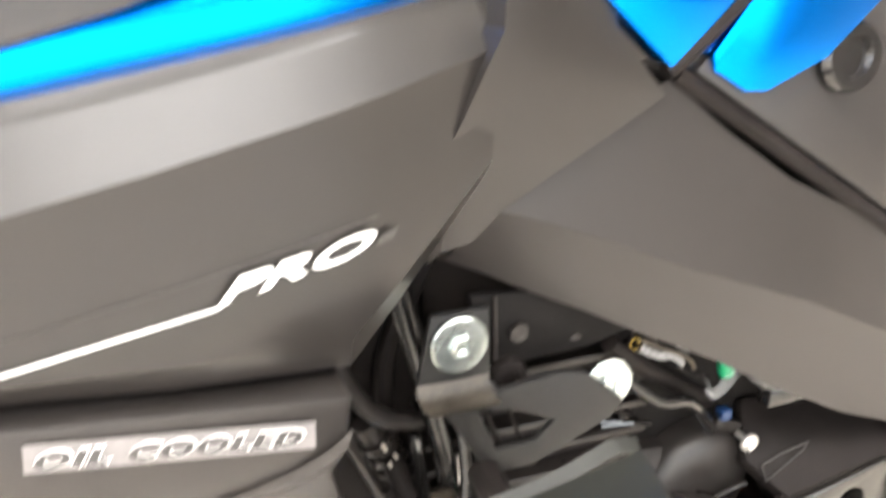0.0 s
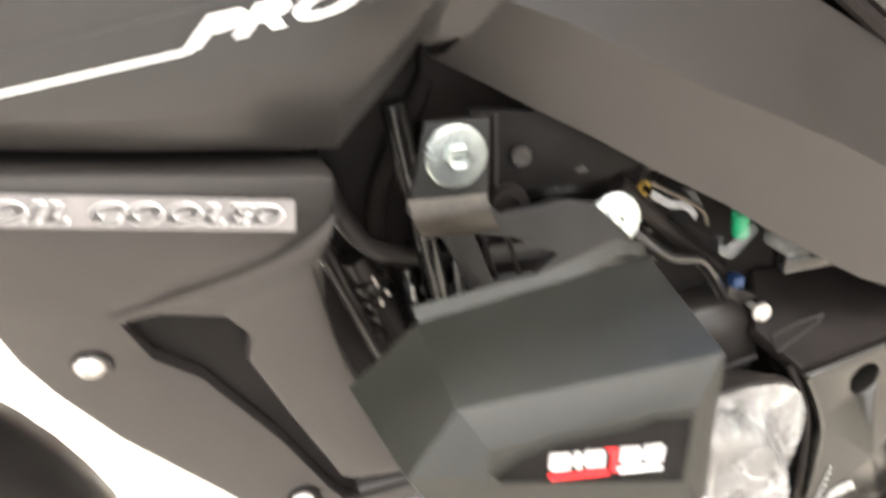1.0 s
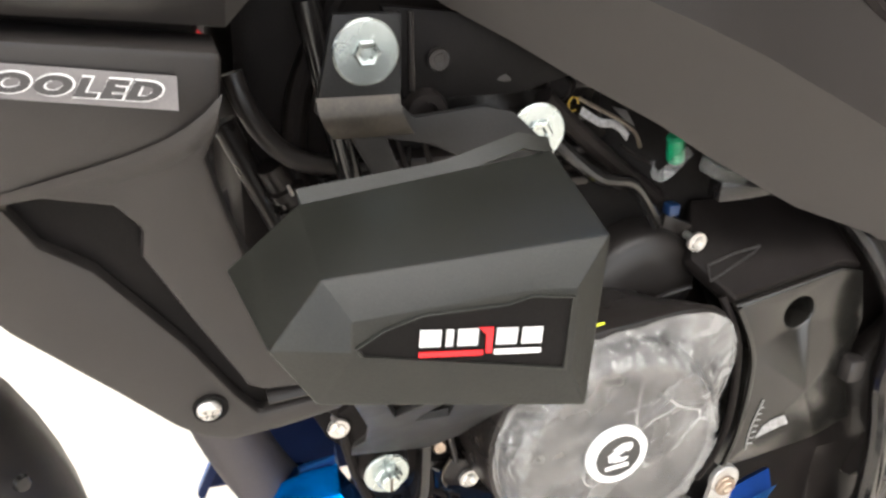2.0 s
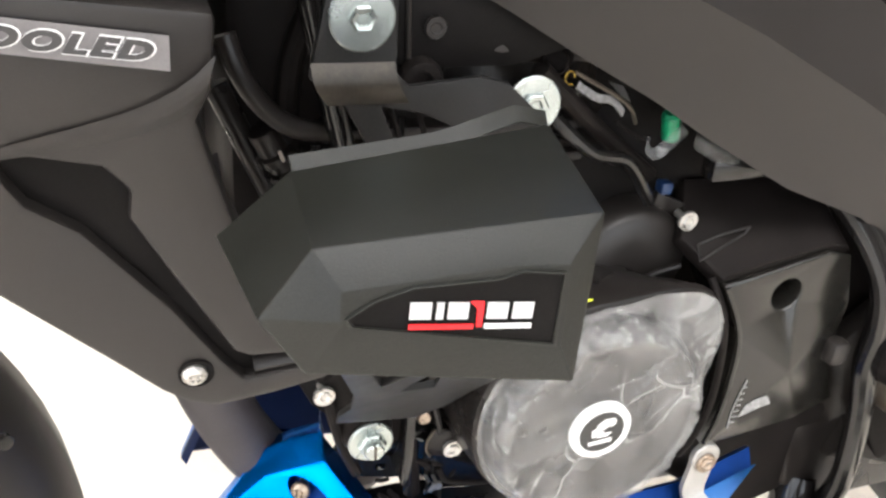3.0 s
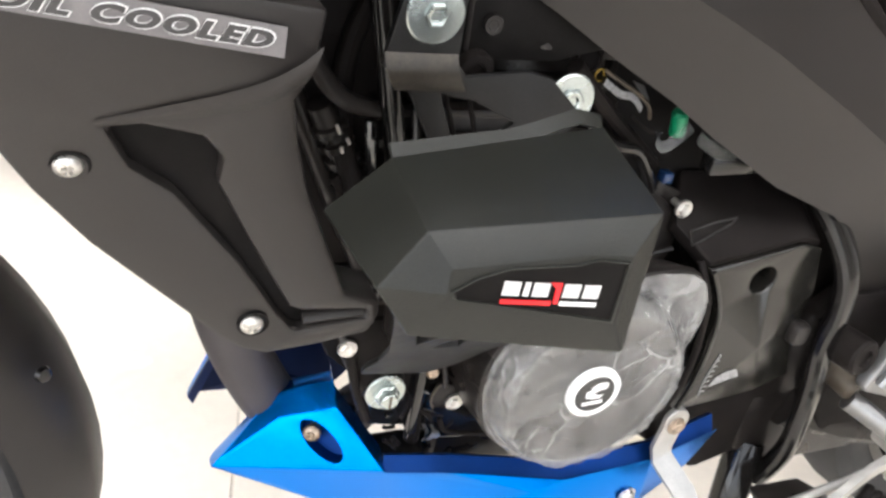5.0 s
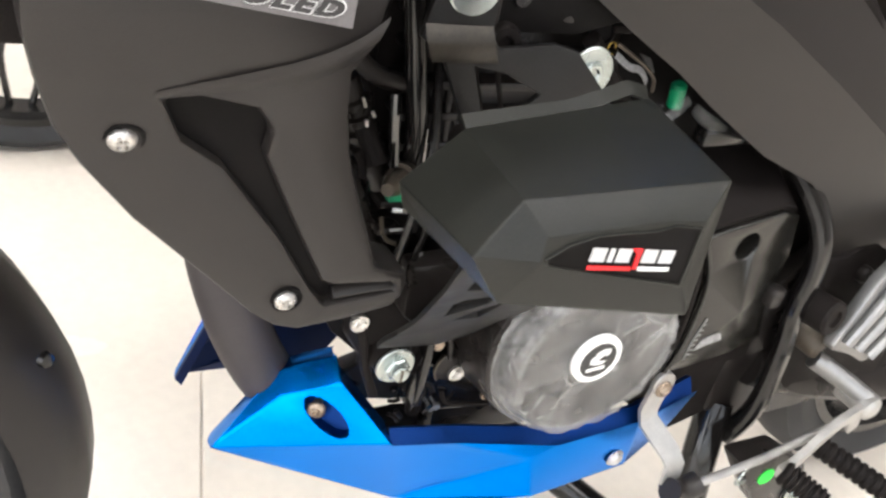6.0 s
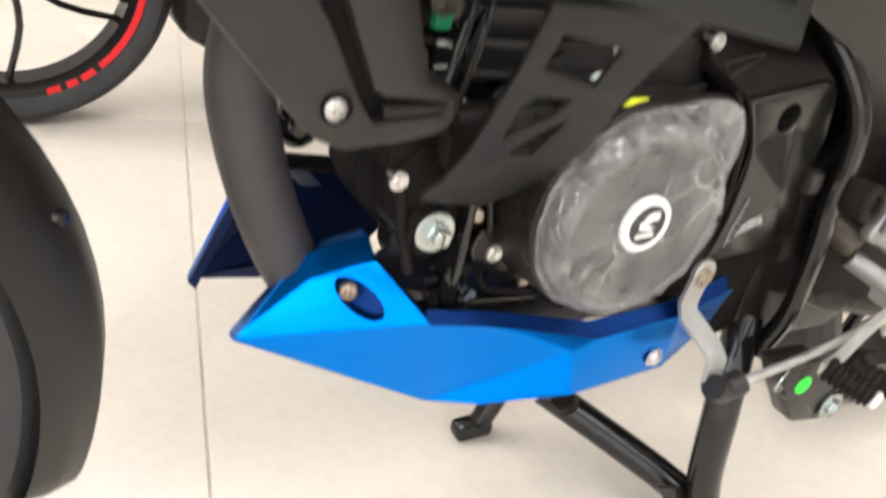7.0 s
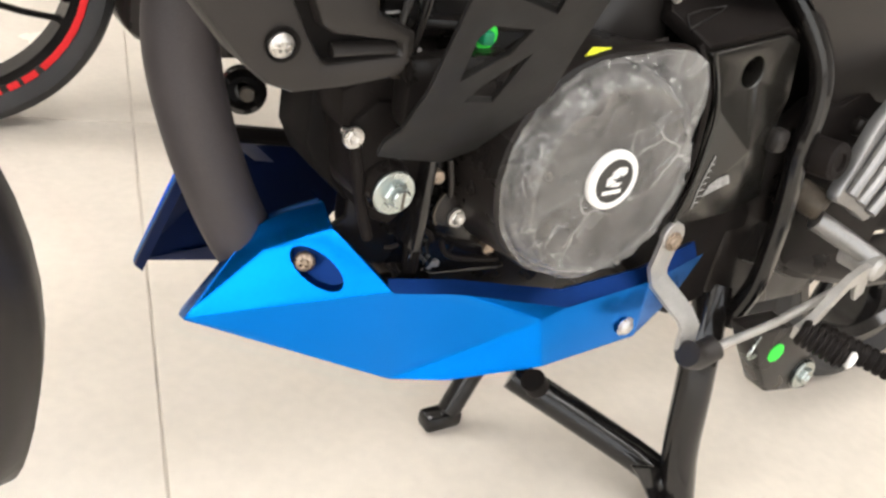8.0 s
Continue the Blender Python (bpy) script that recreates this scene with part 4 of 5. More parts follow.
def tangle(count, lo, hi, way, reach, mats):
    for n in range(count):
        p = Vector([rng.uniform(a, b) for a, b in zip(lo, hi)])
        d = (Vector(way) + Vector((rng.uniform(-0.7, 0.7), rng.uniform(-0.2, 0.2), rng.uniform(-0.7, 0.7)))).normalized() * rng.uniform(*reach)
        bow = Vector((rng.uniform(-0.2, 0.2), -0.12, rng.uniform(-0.2, 0.2))) * d.length
        part("lead", tube([p - d, p + bow, p + d], rng.choice((0.0011, 0.0016, 0.0022, 0.0032)), 8, 4), mats[n % len(mats)], bike)


# first tangle: short shiny leads, added to catch glints
tangle(12, (0.176, 0.408, 0.275), (0.240, 0.416, 0.335), (0.6, 0, -0.5), (0.003, 0.008), (SHINE, DARK))
tangle(7, (0.140, 0.412, 0.440), (0.176, 0.420, 0.500), (0.15, 0, 1), (0.008, 0.022), (GLOSS, ENGINE, SHINE))
tangle(9, (0.262, 0.418, 0.520), (0.340, 0.428, 0.560), (1, 0, -0.6), (0.008, 0.024), (DARK, SHINE, DARK))

part("cylinder_head", box((0.085, 0.44, 0.43), (0.165, 0.61, 0.70), 0.012), DARK, bike)
part("starter_motor", box((0.25, 0.445, 0.44), (0.55, 0.61, 0.60), 0.02), VOID, bike)
part("battery_box", box((0.45, 0.44, 0.30), (0.80, 0.60, 0.62), 0.02), DARK, bike)
part("intake", box((0.14, 0.43, 0.60), (0.32, 0.61, 0.76), 0.02), DARK, bike)
for pts, r, mat in (([(0.080, 0.436, 0.585), (0.102, 0.432, 0.535), (0.126, 0.434, 0.480), (0.150, 0.436, 0.43)], 0.0070, ENGINE), ([(0.084, 0.412, 0.618), (0.090, 0.409, 0.600), (0.102, 0.408, 0.581), (0.117, 0.409, 0.569), (0.138, 0.414, 0.562)], 0.0058, ENGINE)):
    part("oil_pipe", tube(pts, r, 14), mat, bike, "black rubber oil pipe")
# small steel bits stand in for sparkle on the black pipes
for p, q in (((0.1165, 0.406, 0.5475), (0.1185, 0.406, 0.5440)), ((0.1135, 0.406, 0.5420), (0.1145, 0.406, 0.5380)), ((0.1095, 0.407, 0.5560), (0.1120, 0.407, 0.5500))):
    part("sparkle_bit", tube([p, q], 0.0011, 8, 1), STEEL, bike)
# shiny upright leads, added for the sparkle left of the bracket
tangle(5, (0.112, 0.408, 0.478), (0.132, 0.414, 0.520), (0.1, 0, 1), (0.006, 0.012), (SHINE, DARK, SHINE))
part("connector", box((0.134, 0.398, 0.488), (0.146, 0.406, 0.500), 0.002), GREENPLUG, bike)
way = Vector((0.026, 0.004, -0.052)).normalized()
rings = [(-0.012, 0.0085)]
for k in range(5):
    rings += [(0.002 + 0.012 * k, 0.0088), (0.003 + 0.012 * k, 0.0118), (0.008 + 0.012 * k, 0.0118), (0.009 + 0.012 * k, 0.0088)]
part("ribbed_hose", turned(rings + [(0.075, 0.0085)], (0.108, 0.424, 0.552), way, 18), ENGINE, bike, "ribbed black hose")
part("hose", tube([(0.129, 0.405, 0.560), (0.131, 0.403, 0.540), (0.136, 0.404, 0.512)], 0.0035, 10), SHINE, bike, "thin black hose")
# cylinder with cooling fins
barrel = part("cylinder", box((0.155, 0.43, 0.44), (0.285, 0.60, 0.62), 0.01), ENGINE, bike, "black cylinder with cooling fins")
for k in range(8):
    z = 0.452 + 0.021 * k
    part("fin", box((0.140 - 0.002 * (k % 2), 0.415, z), (0.30, 0.615, z + 0.006), 0.0015), ENGINE, barrel)
# light upright edges; the two thinnest rods stand in for glints
for p, q, r, mat in (((0.161, 0.419, 0.579), (0.169, 0.417, 0.513), 0.0034, PLASTIC), ((0.172, 0.419, 0.565), (0.176, 0.417, 0.522), 0.0022, PLASTIC), ((0.160, 0.414, 0.531), (0.161, 0.412, 0.510), 0.0010, STEEL), ((0.149, 0.414, 0.533), (0.149, 0.412, 0.512), 0.0009, DULL), ((0.180, 0.419, 0.556), (0.183, 0.417, 0.525), 0.0030, PLASTIC)):
    part("edge_and_glint_rod", tube([p, q], r, 10, 1), mat, bike)
for pts, w, mat in (([(0.142, 0.405, 0.479), (0.148, 0.403, 0.479), (0.153, 0.405, 0.477)], 0.0030, STEEL), ([(0.143, 0.405, 0.463), (0.151, 0.403, 0.4645), (0.159, 0.405, 0.464)], 0.0016, ALLOY), ([(0.135, 0.405, 0.474), (0.137, 0.403, 0.462), (0.142, 0.403, 0.456), (0.149, 0.405, 0.452)], 0.0028, DULL),
                    ([(0.170, 0.405, 0.443), (0.169, 0.402, 0.433), (0.166, 0.405, 0.422)], 0.0042, ALLOY), ([(0.185, 0.405, 0.439), (0.184, 0.402, 0.429), (0.180, 0.405, 0.419)], 0.0034, DULL), ([(0.145, 0.405, 0.433), (0.160, 0.404, 0.432)], 0.0014, ALLOY), ([(0.146, 0.405, 0.426), (0.161, 0.404, 0.424)], 0.0020, DULL)):
    part("wire_clip", ribbon(pts, w, 0.0011, (0.25, 0.35, 1) if abs(pts[0][2] - pts[-1][2]) < 0.012 else (1, 0.4, 0.1)), mat, bike)
part("cap_screw", turned([(0, 0.0035), (0.003, 0.0035), (0.0045, 0.0025), (0.0045, 0)], (0.166, 0.404, 0.4205), (-0.2, -1, 0.3), 12), STEEL, bike)
for pts, r in (([(0.150, 0.405, 0.425), (0.152, 0.397, 0.47), (0.161, 0.402, 0.52), (0.158, 0.415, 0.58)], 0.0030), ([(0.163, 0.405, 0.425), (0.165, 0.394, 0.478), (0.174, 0.400, 0.53), (0.180, 0.415, 0.57)], 0.0024)):
    part("hose", tube(pts, r, 10), GLOSS, bike, "thin black hose")
part("hose_clip", tube([(0.236, 0.372, 0.468), (0.251, 0.370, 0.479), (0.252, 0.370, 0.490), (0.244, 0.371, 0.497), (0.236, 0.373, 0.498)], 0.0016, 8, 5), ZINC, bike)
part("connector", box((0.209, 0.394, 0.448), (0.218, 0.402, 0.457), 0.002), GREENPLUG, bike)
part("spark_plug", turned([(-0.01, 0.006), (0.0, 0.010), (0.012, 0.010), (0.012, 0.007), (0.03, 0.007), (0.045, 0.004), (0.045, 0)], (0.150, 0.412, 0.50), (-0.6, -0.7, 0.2), 12), DULL, barrel, "dull spark plug")
part("spark_cap", tube([(0.125, 0.405, 0.512), (0.118, 0.425, 0.545), (0.122, 0.435, 0.60), (0.15, 0.44, 0.66)], 0.007, 12), DARK, bike, "black spark plug lead")
part("frame_upright", tube([(0.122, 0.408, 0.655), (0.132, 0.408, 0.611), (0.141, 0.409, 0.572), (0.150, 0.411, 0.535), (0.158, 0.42, 0.49)], 0.0072, 14), GLOSS, bike, "black upright frame tube")
part("throttle_body", turned([(-0.06, 0.026), (0.02, 0.026), (0.022, 0.030), (0.03, 0.030), (0.03, 0)], (0.30, 0.47, 0.58), (0.5, -0.8, 0.2), 24), ENGINE, bike)
part("air_box", box((0.26, 0.45, 0.56), (0.56, 0.60, 0.74), 0.02), VOID, bike)
part("frame_gusset", slab([(0.155, 0.385, 0.655), (0.250, 0.388, 0.645), (0.272, 0.392, 0.615), (0.235, 0.392, 0.605), (0.168, 0.386, 0.606)], (0, 0.006, 0), 0.001), VOID, bike, "black frame gusset")
hex_bolt("bolt", (0.185, 0.3845, 0.628), 0.0042, bike, ENGINE, washer=0.0058)
part("gusset_fold", tube([(0.170, 0.385, 0.652), (0.172, 0.385, 0.612)], 0.0016, 8, 1), ENGINE, bike)
part("sticker", turned([(0, 0.009), (0.0006, 0.009), (0.0006, 0)], (0.218, 0.405, 0.452), (0, -1, 0), 20), GREEN, barrel, "round green sticker")
# wiring beside the frame cover
part("connector", turned([(0, 0.006), (0.018, 0.006), (0.020, 0.004), (0.020, 0)], (0.366, 0.420, 0.546), (-0.3, -0.2, 0.9), 14), GREENPLUG, bike, "green plug connector")
part("strap", ribbon([(0.341, 0.4085, 0.552), (0.3405, 0.406, 0.545), (0.346, 0.405, 0.541), (0.352, 0.405, 0.545), (0.359, 0.406, 0.5505), (0.368, 0.409, 0.5555)], 0.0075, 0.0008, (0.2, 0.6, 0.9), 2), CLEAR, bike, "clear plastic strap")
part("cable_loop", tube([(0.277 + 0.0032 * math.cos(k), 0.404, 0.5930 + 0.0042 * math.sin(k)) for k in (0.9 * n for n in range(7))], 0.0006, 8, 2), BRASS, bike)
part("cable_end", turned([(-0.02, 0.0075), (0.0, 0.0080), (0.001, 0.0070), (-0.004, 0.0062), (-0.004, 0)], (0.266, 0.404, 0.603), (-0.6, -0.8, 0.1), 18), DARK, bike)
part("tape", ribbon([(0.283, 0.405, 0.5885), (0.290, 0.404, 0.5840), (0.298, 0.404, 0.5800), (0.306, 0.405, 0.5790), (0.312, 0.405, 0.5755), (0.318, 0.406, 0.5690)], 0.0050, 0.0010, (0.3, 0.5, 0.8), 2), FADED, bike, "white cloth tape")
part("cable", tube([(0.279, 0.402, 0.597), (0.296, 0.400, 0.5885), (0.310, 0.401, 0.5810), (0.322, 0.404, 0.5720), (0.332, 0.412, 0.560)], 0.0013, 8), DULL, bike)
# bright metal chip standing in for a blue-white glint
part("clip", slab([(0.304, 0.404, 0.5895), (0.314, 0.404, 0.5805), (0.321, 0.404, 0.5765), (0.315, 0.406, 0.5860)], (0, 0.002, 0)), CAST, bike)
part("connector_housing", slab([(0.382, 0.404, 0.551), (0.386, 0.403, 0.546), (0.402, 0.404, 0.5415), (0.417, 0.405, 0.5335), (0.414, 0.405, 0.5275), (0.398, 0.405, 0.5300), (0.382, 0.405, 0.5390)], (0, 0.012, 0), 0.0025), CLEAR, bike, "clear plastic connector housing")
part("cable", tube([(0.255, 0.40, 0.60), (0.29, 0.41, 0.57), (0.33, 0.43, 0.54), (0.37, 0.44, 0.51)], 0.006, 10), DARK, bike)
part("cable", tube([(0.27, 0.41, 0.57), (0.30, 0.405, 0.545), (0.33, 0.41, 0.535), (0.36, 0.42, 0.50)], 0.0045, 10), GLOSS, bike)
part("connector_block", box((0.395, 0.405, 0.517), (0.440, 0.42, 0.533), 0.003), GLOSS, bike)
part("plug_block", box((0.369, 0.420, 0.503), (0.378, 0.43, 0.512), 0.002), BLUEPLUG, bike)
tab = part("bolt_tab", slab([(0.372, 0.428, 0.502), (0.395, 0.426, 0.492), (0.40, 0.426, 0.478), (0.385, 0.428, 0.474), (0.372, 0.43, 0.487)], (0, 0.006, 0), 0.001), ENGINE, bike)
hex_bolt("bolt", (0.389, 0.413, 0.4865), 0.0056, tab, STEEL, washer=0.0074, label="small bright hex bolt")

# sprocket cover behind the alternator cover
S = dict(a=(0.403, 0.375, 0.453), b=(0.492, 0.379, 0.4685), c=(0.518, 0.384, 0.461), d=(0.535, 0.387, 0.417), e=(0.531, 0.386, 0.372), f=(0.557, 0.391, 0.318), g=(0.516, 0.386, 0.308), h=(0.425, 0.378, 0.305), i=(0.4275, 0.3735, 0.350), k=(0.4225, 0.3720, 0.415), j=(0.4735, 0.3645, 0.377))
bm = bmesh.new()
v = {k: bm.verts.new(p) for k, p in S.items()}
for names in ("kji", "ijh", "jgh", "jefg"):
    bm.faces.new([v[k] for k in names])
ring = [bm.verts.new((0.461 + 0.0125 * math.cos(t), 0.3767, 0.439 + 0.0125 * math.sin(t))) for t in (2 * math.pi * k / 20 for k in range(20))]
edges = []
for loop in ([v[k] for k in "abcdejk"], ring):
    for p, q in zip(loop, loop[1:] + loop[:1]):
        edges.append(bm.edges.get((p, q)) or bm.edges.new((p, q)))
bmesh.ops.triangle_fill(bm, use_beauty=True, use_dissolve=False, edges=edges)
rim = [v[k] for k in "abcdefghik"]
low = [bm.verts.new(p.co + Vector((0, 0.045, 0))) for p in rim]
for n in range(len(rim)):
    m = (n + 1) % len(rim)
    bm.faces.new((rim[n], rim[m], low[m], low[n]))
deep = [bm.verts.new(p.co + Vector((0, 0.02, 0))) for p in ring]
for n in range(20):
    bm.faces.new((ring[n], ring[(n + 1) % 20], deep[(n + 1) % 20], deep[n]))
bmesh.ops.recalc_face_normals(bm, faces=bm.faces)
sprocket = part("sprocket_cover", soften(bm, 0.0018, 3, 14), COVER, bike, "black sprocket cover with a round hole", 40)
# dark material here stands in for the dark underside mirrored in the top
part("cover_top", slab([(0.404, 0.378, 0.456), (0.492, 0.382, 0.4715), (0.518, 0.386, 0.464), (0.516, 0.44, 0.500), (0.400, 0.44, 0.506), (0.384, 0.408, 0.475)], (0, 0.01, -0.01), 0.003), DARK, sprocket)
part("raised_rib", tube([(0.3935, 0.4005, 0.4735), (0.414, 0.4025, 0.4785), (0.4365, 0.4030, 0.4820), (0.430, 0.4000, 0.4790), (0.3905, 0.3915, 0.4660), (0.3935, 0.4005, 0.4735)], 0.0009, 6, 1), PLASTIC, sprocket)
part("seal", tube([(0.397, 0.384, 0.457), (0.4065, 0.3725, 0.430), (0.4120, 0.3700, 0.395), (0.4125, 0.3690, 0.360), (0.408, 0.3700, 0.330), (0.399, 0.3720, 0.308)], 0.0028, 10, 5), DARK, bike, "black rubber seal")
part("cover_edge", tube([(0.404, 0.3735, 0.453), (0.4165, 0.3705, 0.428), (0.4235, 0.3690, 0.402), (0.4245, 0.3695, 0.350), (0.420, 0.3725, 0.310)], 0.0022, 8, 5), COVER, sprocket)
part("stop_block", box((0.518, 0.370, 0.369), (0.535, 0.386, 0.390), 0.005), PLASTIC, sprocket)
part("level_mark", tube([(0.4410, 0.3693, 0.3725), (0.4384, 0.3706, 0.3550), (0.4380, 0.3722, 0.3395), (0.4400, 0.3736, 0.3240)], 0.0006, 6, 4), FADED, sprocket, "printed white curved scale")
for n in range(7):
    z = 0.329 + 0.0058 * n
    part("scale_tick", slab([(0.4400, 0.3734 - 0.07 * (z - 0.324), z), (0.4432, 0.3722 - 0.07 * (z - 0.324), z + 0.0012), (0.4432, 0.3722 - 0.07 * (z - 0.324), z + 0.0020), (0.4400, 0.3734 - 0.07 * (z - 0.324), z + 0.0008)], (0, 0.0008, 0)), FADED, sprocket)
part("level_mark", slab([(0.4450, 0.3712, 0.3355), (0.4478, 0.3698, 0.3465), (0.4548, 0.3680, 0.3532), (0.4625, 0.3665, 0.3560), (0.4665, 0.3662, 0.3485), (0.4600, 0.3676, 0.3455), (0.4530, 0.3693, 0.3410)], (0, 0.0010, 0)), FADED, sprocket, "printed white pointer")

# exhaust header
part("exhaust_header", tube([(0.10, 0.50, 0.50), (0.062, 0.492, 0.47), (0.052, 0.49, 0.42), (0.070, 0.485, 0.345), (0.104, 0.487, 0.272), (0.147, 0.504, 0.218), (0.19, 0.536, 0.194), (0.24, 0.560, 0.190), (0.45, 0.57, 0.20)], 0.0235, 20, 8), PIPE, bike, "matt dark exhaust header pipe")
part("oil_cooler", box((0.02, 0.40, 0.56), (0.05, 0.62, 0.68), 0.004), DARK, bike)
part("horn", turned([(-0.02, 0.014), (0, 0.0165), (0.006, 0.0165), (0.010, 0.012), (0.004, 0.006), (0.004, 0)], (0.111, 0.53, 0.371), (-0.3, -1, 0.1), 24), GLOSS, bike, "small round black horn")
part("horn_stud", turned([(0, 0.0055), (0.006, 0.0050), (0.007, 0)], (0.109, 0.518, 0.373), (-0.3, -1, 0.1), 14), DULL, bike)
part("far_pipe", tube([(0.10, 0.585, 0.318), (0.20, 0.585, 0.306)], 0.0075, 10, 1), DARK, bike)

# belly cowl: two faceted sides and a floor between them
C = dict(T=(0.0529, 0.4627, 0.2283), a=(0.1020, 0.4650, 0.2945), n=(0.1195, 0.4565, 0.3075), p=(0.1415, 0.4475, 0.3180), q=(0.1412, 0.4265, 0.3107), Q=(0.1701, 0.3832, 0.2806),
         r1=(0.226, 0.379, 0.272), r2=(0.332, 0.375, 0.245), r3=(0.412, 0.367, 0.262), r4=(0.488, 0.380, 0.272), R=(0.3012, 0.3703, 0.2414), B1=(0.2003, 0.4150, 0.1762), B2=(0.2392, 0.3888, 0.1845), B3=(0.3093, 0.3624, 0.2005),
         B4=(0.414, 0.367, 0.206), B5=(0.462, 0.377, 0.230), m=(0.113, 0.440, 0.215), i=(0.1000, 0.4465, 0.2870), aa=(0.1050, 0.4760, 0.2915), nn=(0.1220, 0.4680, 0.3040), pp=(0.1445, 0.4595, 0.3145), tt=(0.054, 0.473, 0.2265))
FAR = dict(C, B2=(0.2235, 0.3940, 0.2110), B3=(0.3093, 0.3624, 0.2180), n=(0.1045, 0.4338, 0.3060), nn=(0.1015, 0.4460, 0.3060), T=(0.0470, 0.4580, 0.2205), a=(0.0866, 0.4431, 0.2959), p=(0.1225, 0.4246, 0.3126), q=(0.1358, 0.4198, 0.3003), aa=(0.0825, 0.4545, 0.2955), pp=(0.1195, 0.4375, 0.3150), tt=(0.046, 0.463, 0.2190), i=(0.0940, 0.4415, 0.2830))
FACE = (Vector(C["q"]) - Vector(C["T"])).cross(Vector(C["Q"]) - Vector(C["T"])).normalized()


def in_face(p):
    """The place in the cowl's front facet next to p."""
    p = Vector(p)
    return p - FACE * FACE.dot(p - Vector(C["T"]))


C["i"] = tuple(in_face(C["i"]))
wu, wv = Vector((0.0285, -0.019, -0.001)).normalized(), Vector((-0.006, 0.0085, 0.0240)).normalized()
WELL = [in_face(Vector((0.1300, 0.4215, 0.2828)) + (wu * 0.86 - wv * 0.30) * 0.0215 * math.cos(k) + (wv * 0.95 + wu * 0.2) * 0.0145 * math.sin(k)) for k in (2 * math.pi * n / 20 for n in range(20))]


def cowl_side(points, near=True):
    """One side of the cowl; the near one has a screw well and a turned floor edge."""
    bm = bmesh.new()
    v = {k: bm.verts.new(p) for k, p in points.items()}
    for names in (("T", "Q", "r1", "R", "B1"), ("T", "B1", "m"), ("B1", "R", "B3", "B2"), ("R", "r1", "r2"), ("R", "r2", "r3", "B4", "B3"), ("r3", "r4", "B5", "B4"), ("T", "a", "i"), ("a", "n", "i"), ("n", "p", "q", "i"), ("T", "a", "aa", "tt"), ("a", "n", "nn", "aa"), ("n", "p", "pp", "nn")):
        bm.faces.new([v[k] for k in names])
    bmesh.ops.triangulate(bm, faces=[f for f in bm.faces if len(f.verts) > 5])
    # front facet with the screw well
    edges = []
    loop = [v[k] for k in ("T", "i", "q", "Q")]
    for a, b in zip(loop, loop[1:] + loop[:1]):
        edges.append(bm.edges.get((a, b)) or bm.edges.new((a, b)))
    if near:
        ring = [bm.verts.new(p) for p in WELL]
        for a, b in zip(ring, ring[1:] + ring[:1]):
            edges.append(bm.edges.new((a, b)))
    bmesh.ops.triangle_fill(bm, use_beauty=True, use_dissolve=False, edges=edges)
    # lip turned inwards along the upper edge, and the floor edge
    for line, back in ((("tt", "aa", "nn", "pp"), (0.004, 0.008, -0.001)), (("pp", "p", "q", "Q"), (0.006, 0.030, -0.004)), (("B1", "B2", "B3", "B4", "B5"), (0, 0.035, -0.006)))[:3 if near else 2]:
        inner = [bm.verts.new(v[k].co + Vector(back)) for k in line]
        for n in range(len(line) - 1):
            bm.faces.new((v[line[n]], v[line[n + 1]], inner[n + 1], inner[n]))
    return bm


cowl = part("belly_cowl", soften(cowl_side(C), 0.0018, 2, 12), BLUE, bike, "faceted metallic blue belly cowl", 35)
# inner lip in the darker blue, which paints in its shade
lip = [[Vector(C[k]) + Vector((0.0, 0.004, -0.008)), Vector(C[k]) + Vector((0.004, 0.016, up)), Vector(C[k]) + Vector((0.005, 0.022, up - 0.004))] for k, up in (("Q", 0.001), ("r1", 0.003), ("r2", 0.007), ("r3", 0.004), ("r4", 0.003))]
part("inner_lip", skin(lip, closed=False), BLUESHADE, cowl, "inner lip, its shade put into a darker blue")
far = soften(cowl_side(FAR, False), 0.0018, 2, 12)
for v in far.verts:
    v.co.y = 2 * YC - v.co.y
twin = part("belly_cowl", far, BLUE, bike, "faceted metallic blue belly cowl", 35)
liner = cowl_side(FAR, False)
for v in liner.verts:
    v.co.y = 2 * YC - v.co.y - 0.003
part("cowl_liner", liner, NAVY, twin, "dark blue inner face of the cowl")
# the well's shade is painted in with the same darker blue
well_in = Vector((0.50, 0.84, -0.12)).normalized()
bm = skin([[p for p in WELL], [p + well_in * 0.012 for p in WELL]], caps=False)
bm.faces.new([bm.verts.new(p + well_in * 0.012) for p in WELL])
part("screw_well", bm, BLUESHADE, cowl, "screw well, its shade put into a darker blue")
cross_screw("screw", Vector((0.1225, 0.4265, 0.2855)) + well_in * 0.004, 0.0072, cowl, (-0.45, -0.86, 0.12), SCREW, "tarnished cross-head screw")
part("washer", turned([(0, 0.0092), (0.001, 0.0092), (0.001, 0)], (0.3995, 0.3680, 0.2190), (0.05, -1, -0.05), 24), STEEL, cowl)
cross_screw("screw", (0.3995, 0.3672, 0.2190), 0.0072, cowl, (0.05, -1, -0.05), label="bright cross-head screw")

# gear linkage, pedal and foot-rest plate
strap = part("linkage_strap", ribbon([(0.4230, 0.371, 0.3030), (0.4195, 0.371, 0.272), (0.4205, 0.367, 0.262), (0.4360, 0.342, 0.241), (0.4400, 0.336, 0.232), (0.4385, 0.332, 0.210)], 0.0205, 0.0042, (1, 0.0, 0.15)), ALLOY, bike, "bent aluminium gear linkage strap")
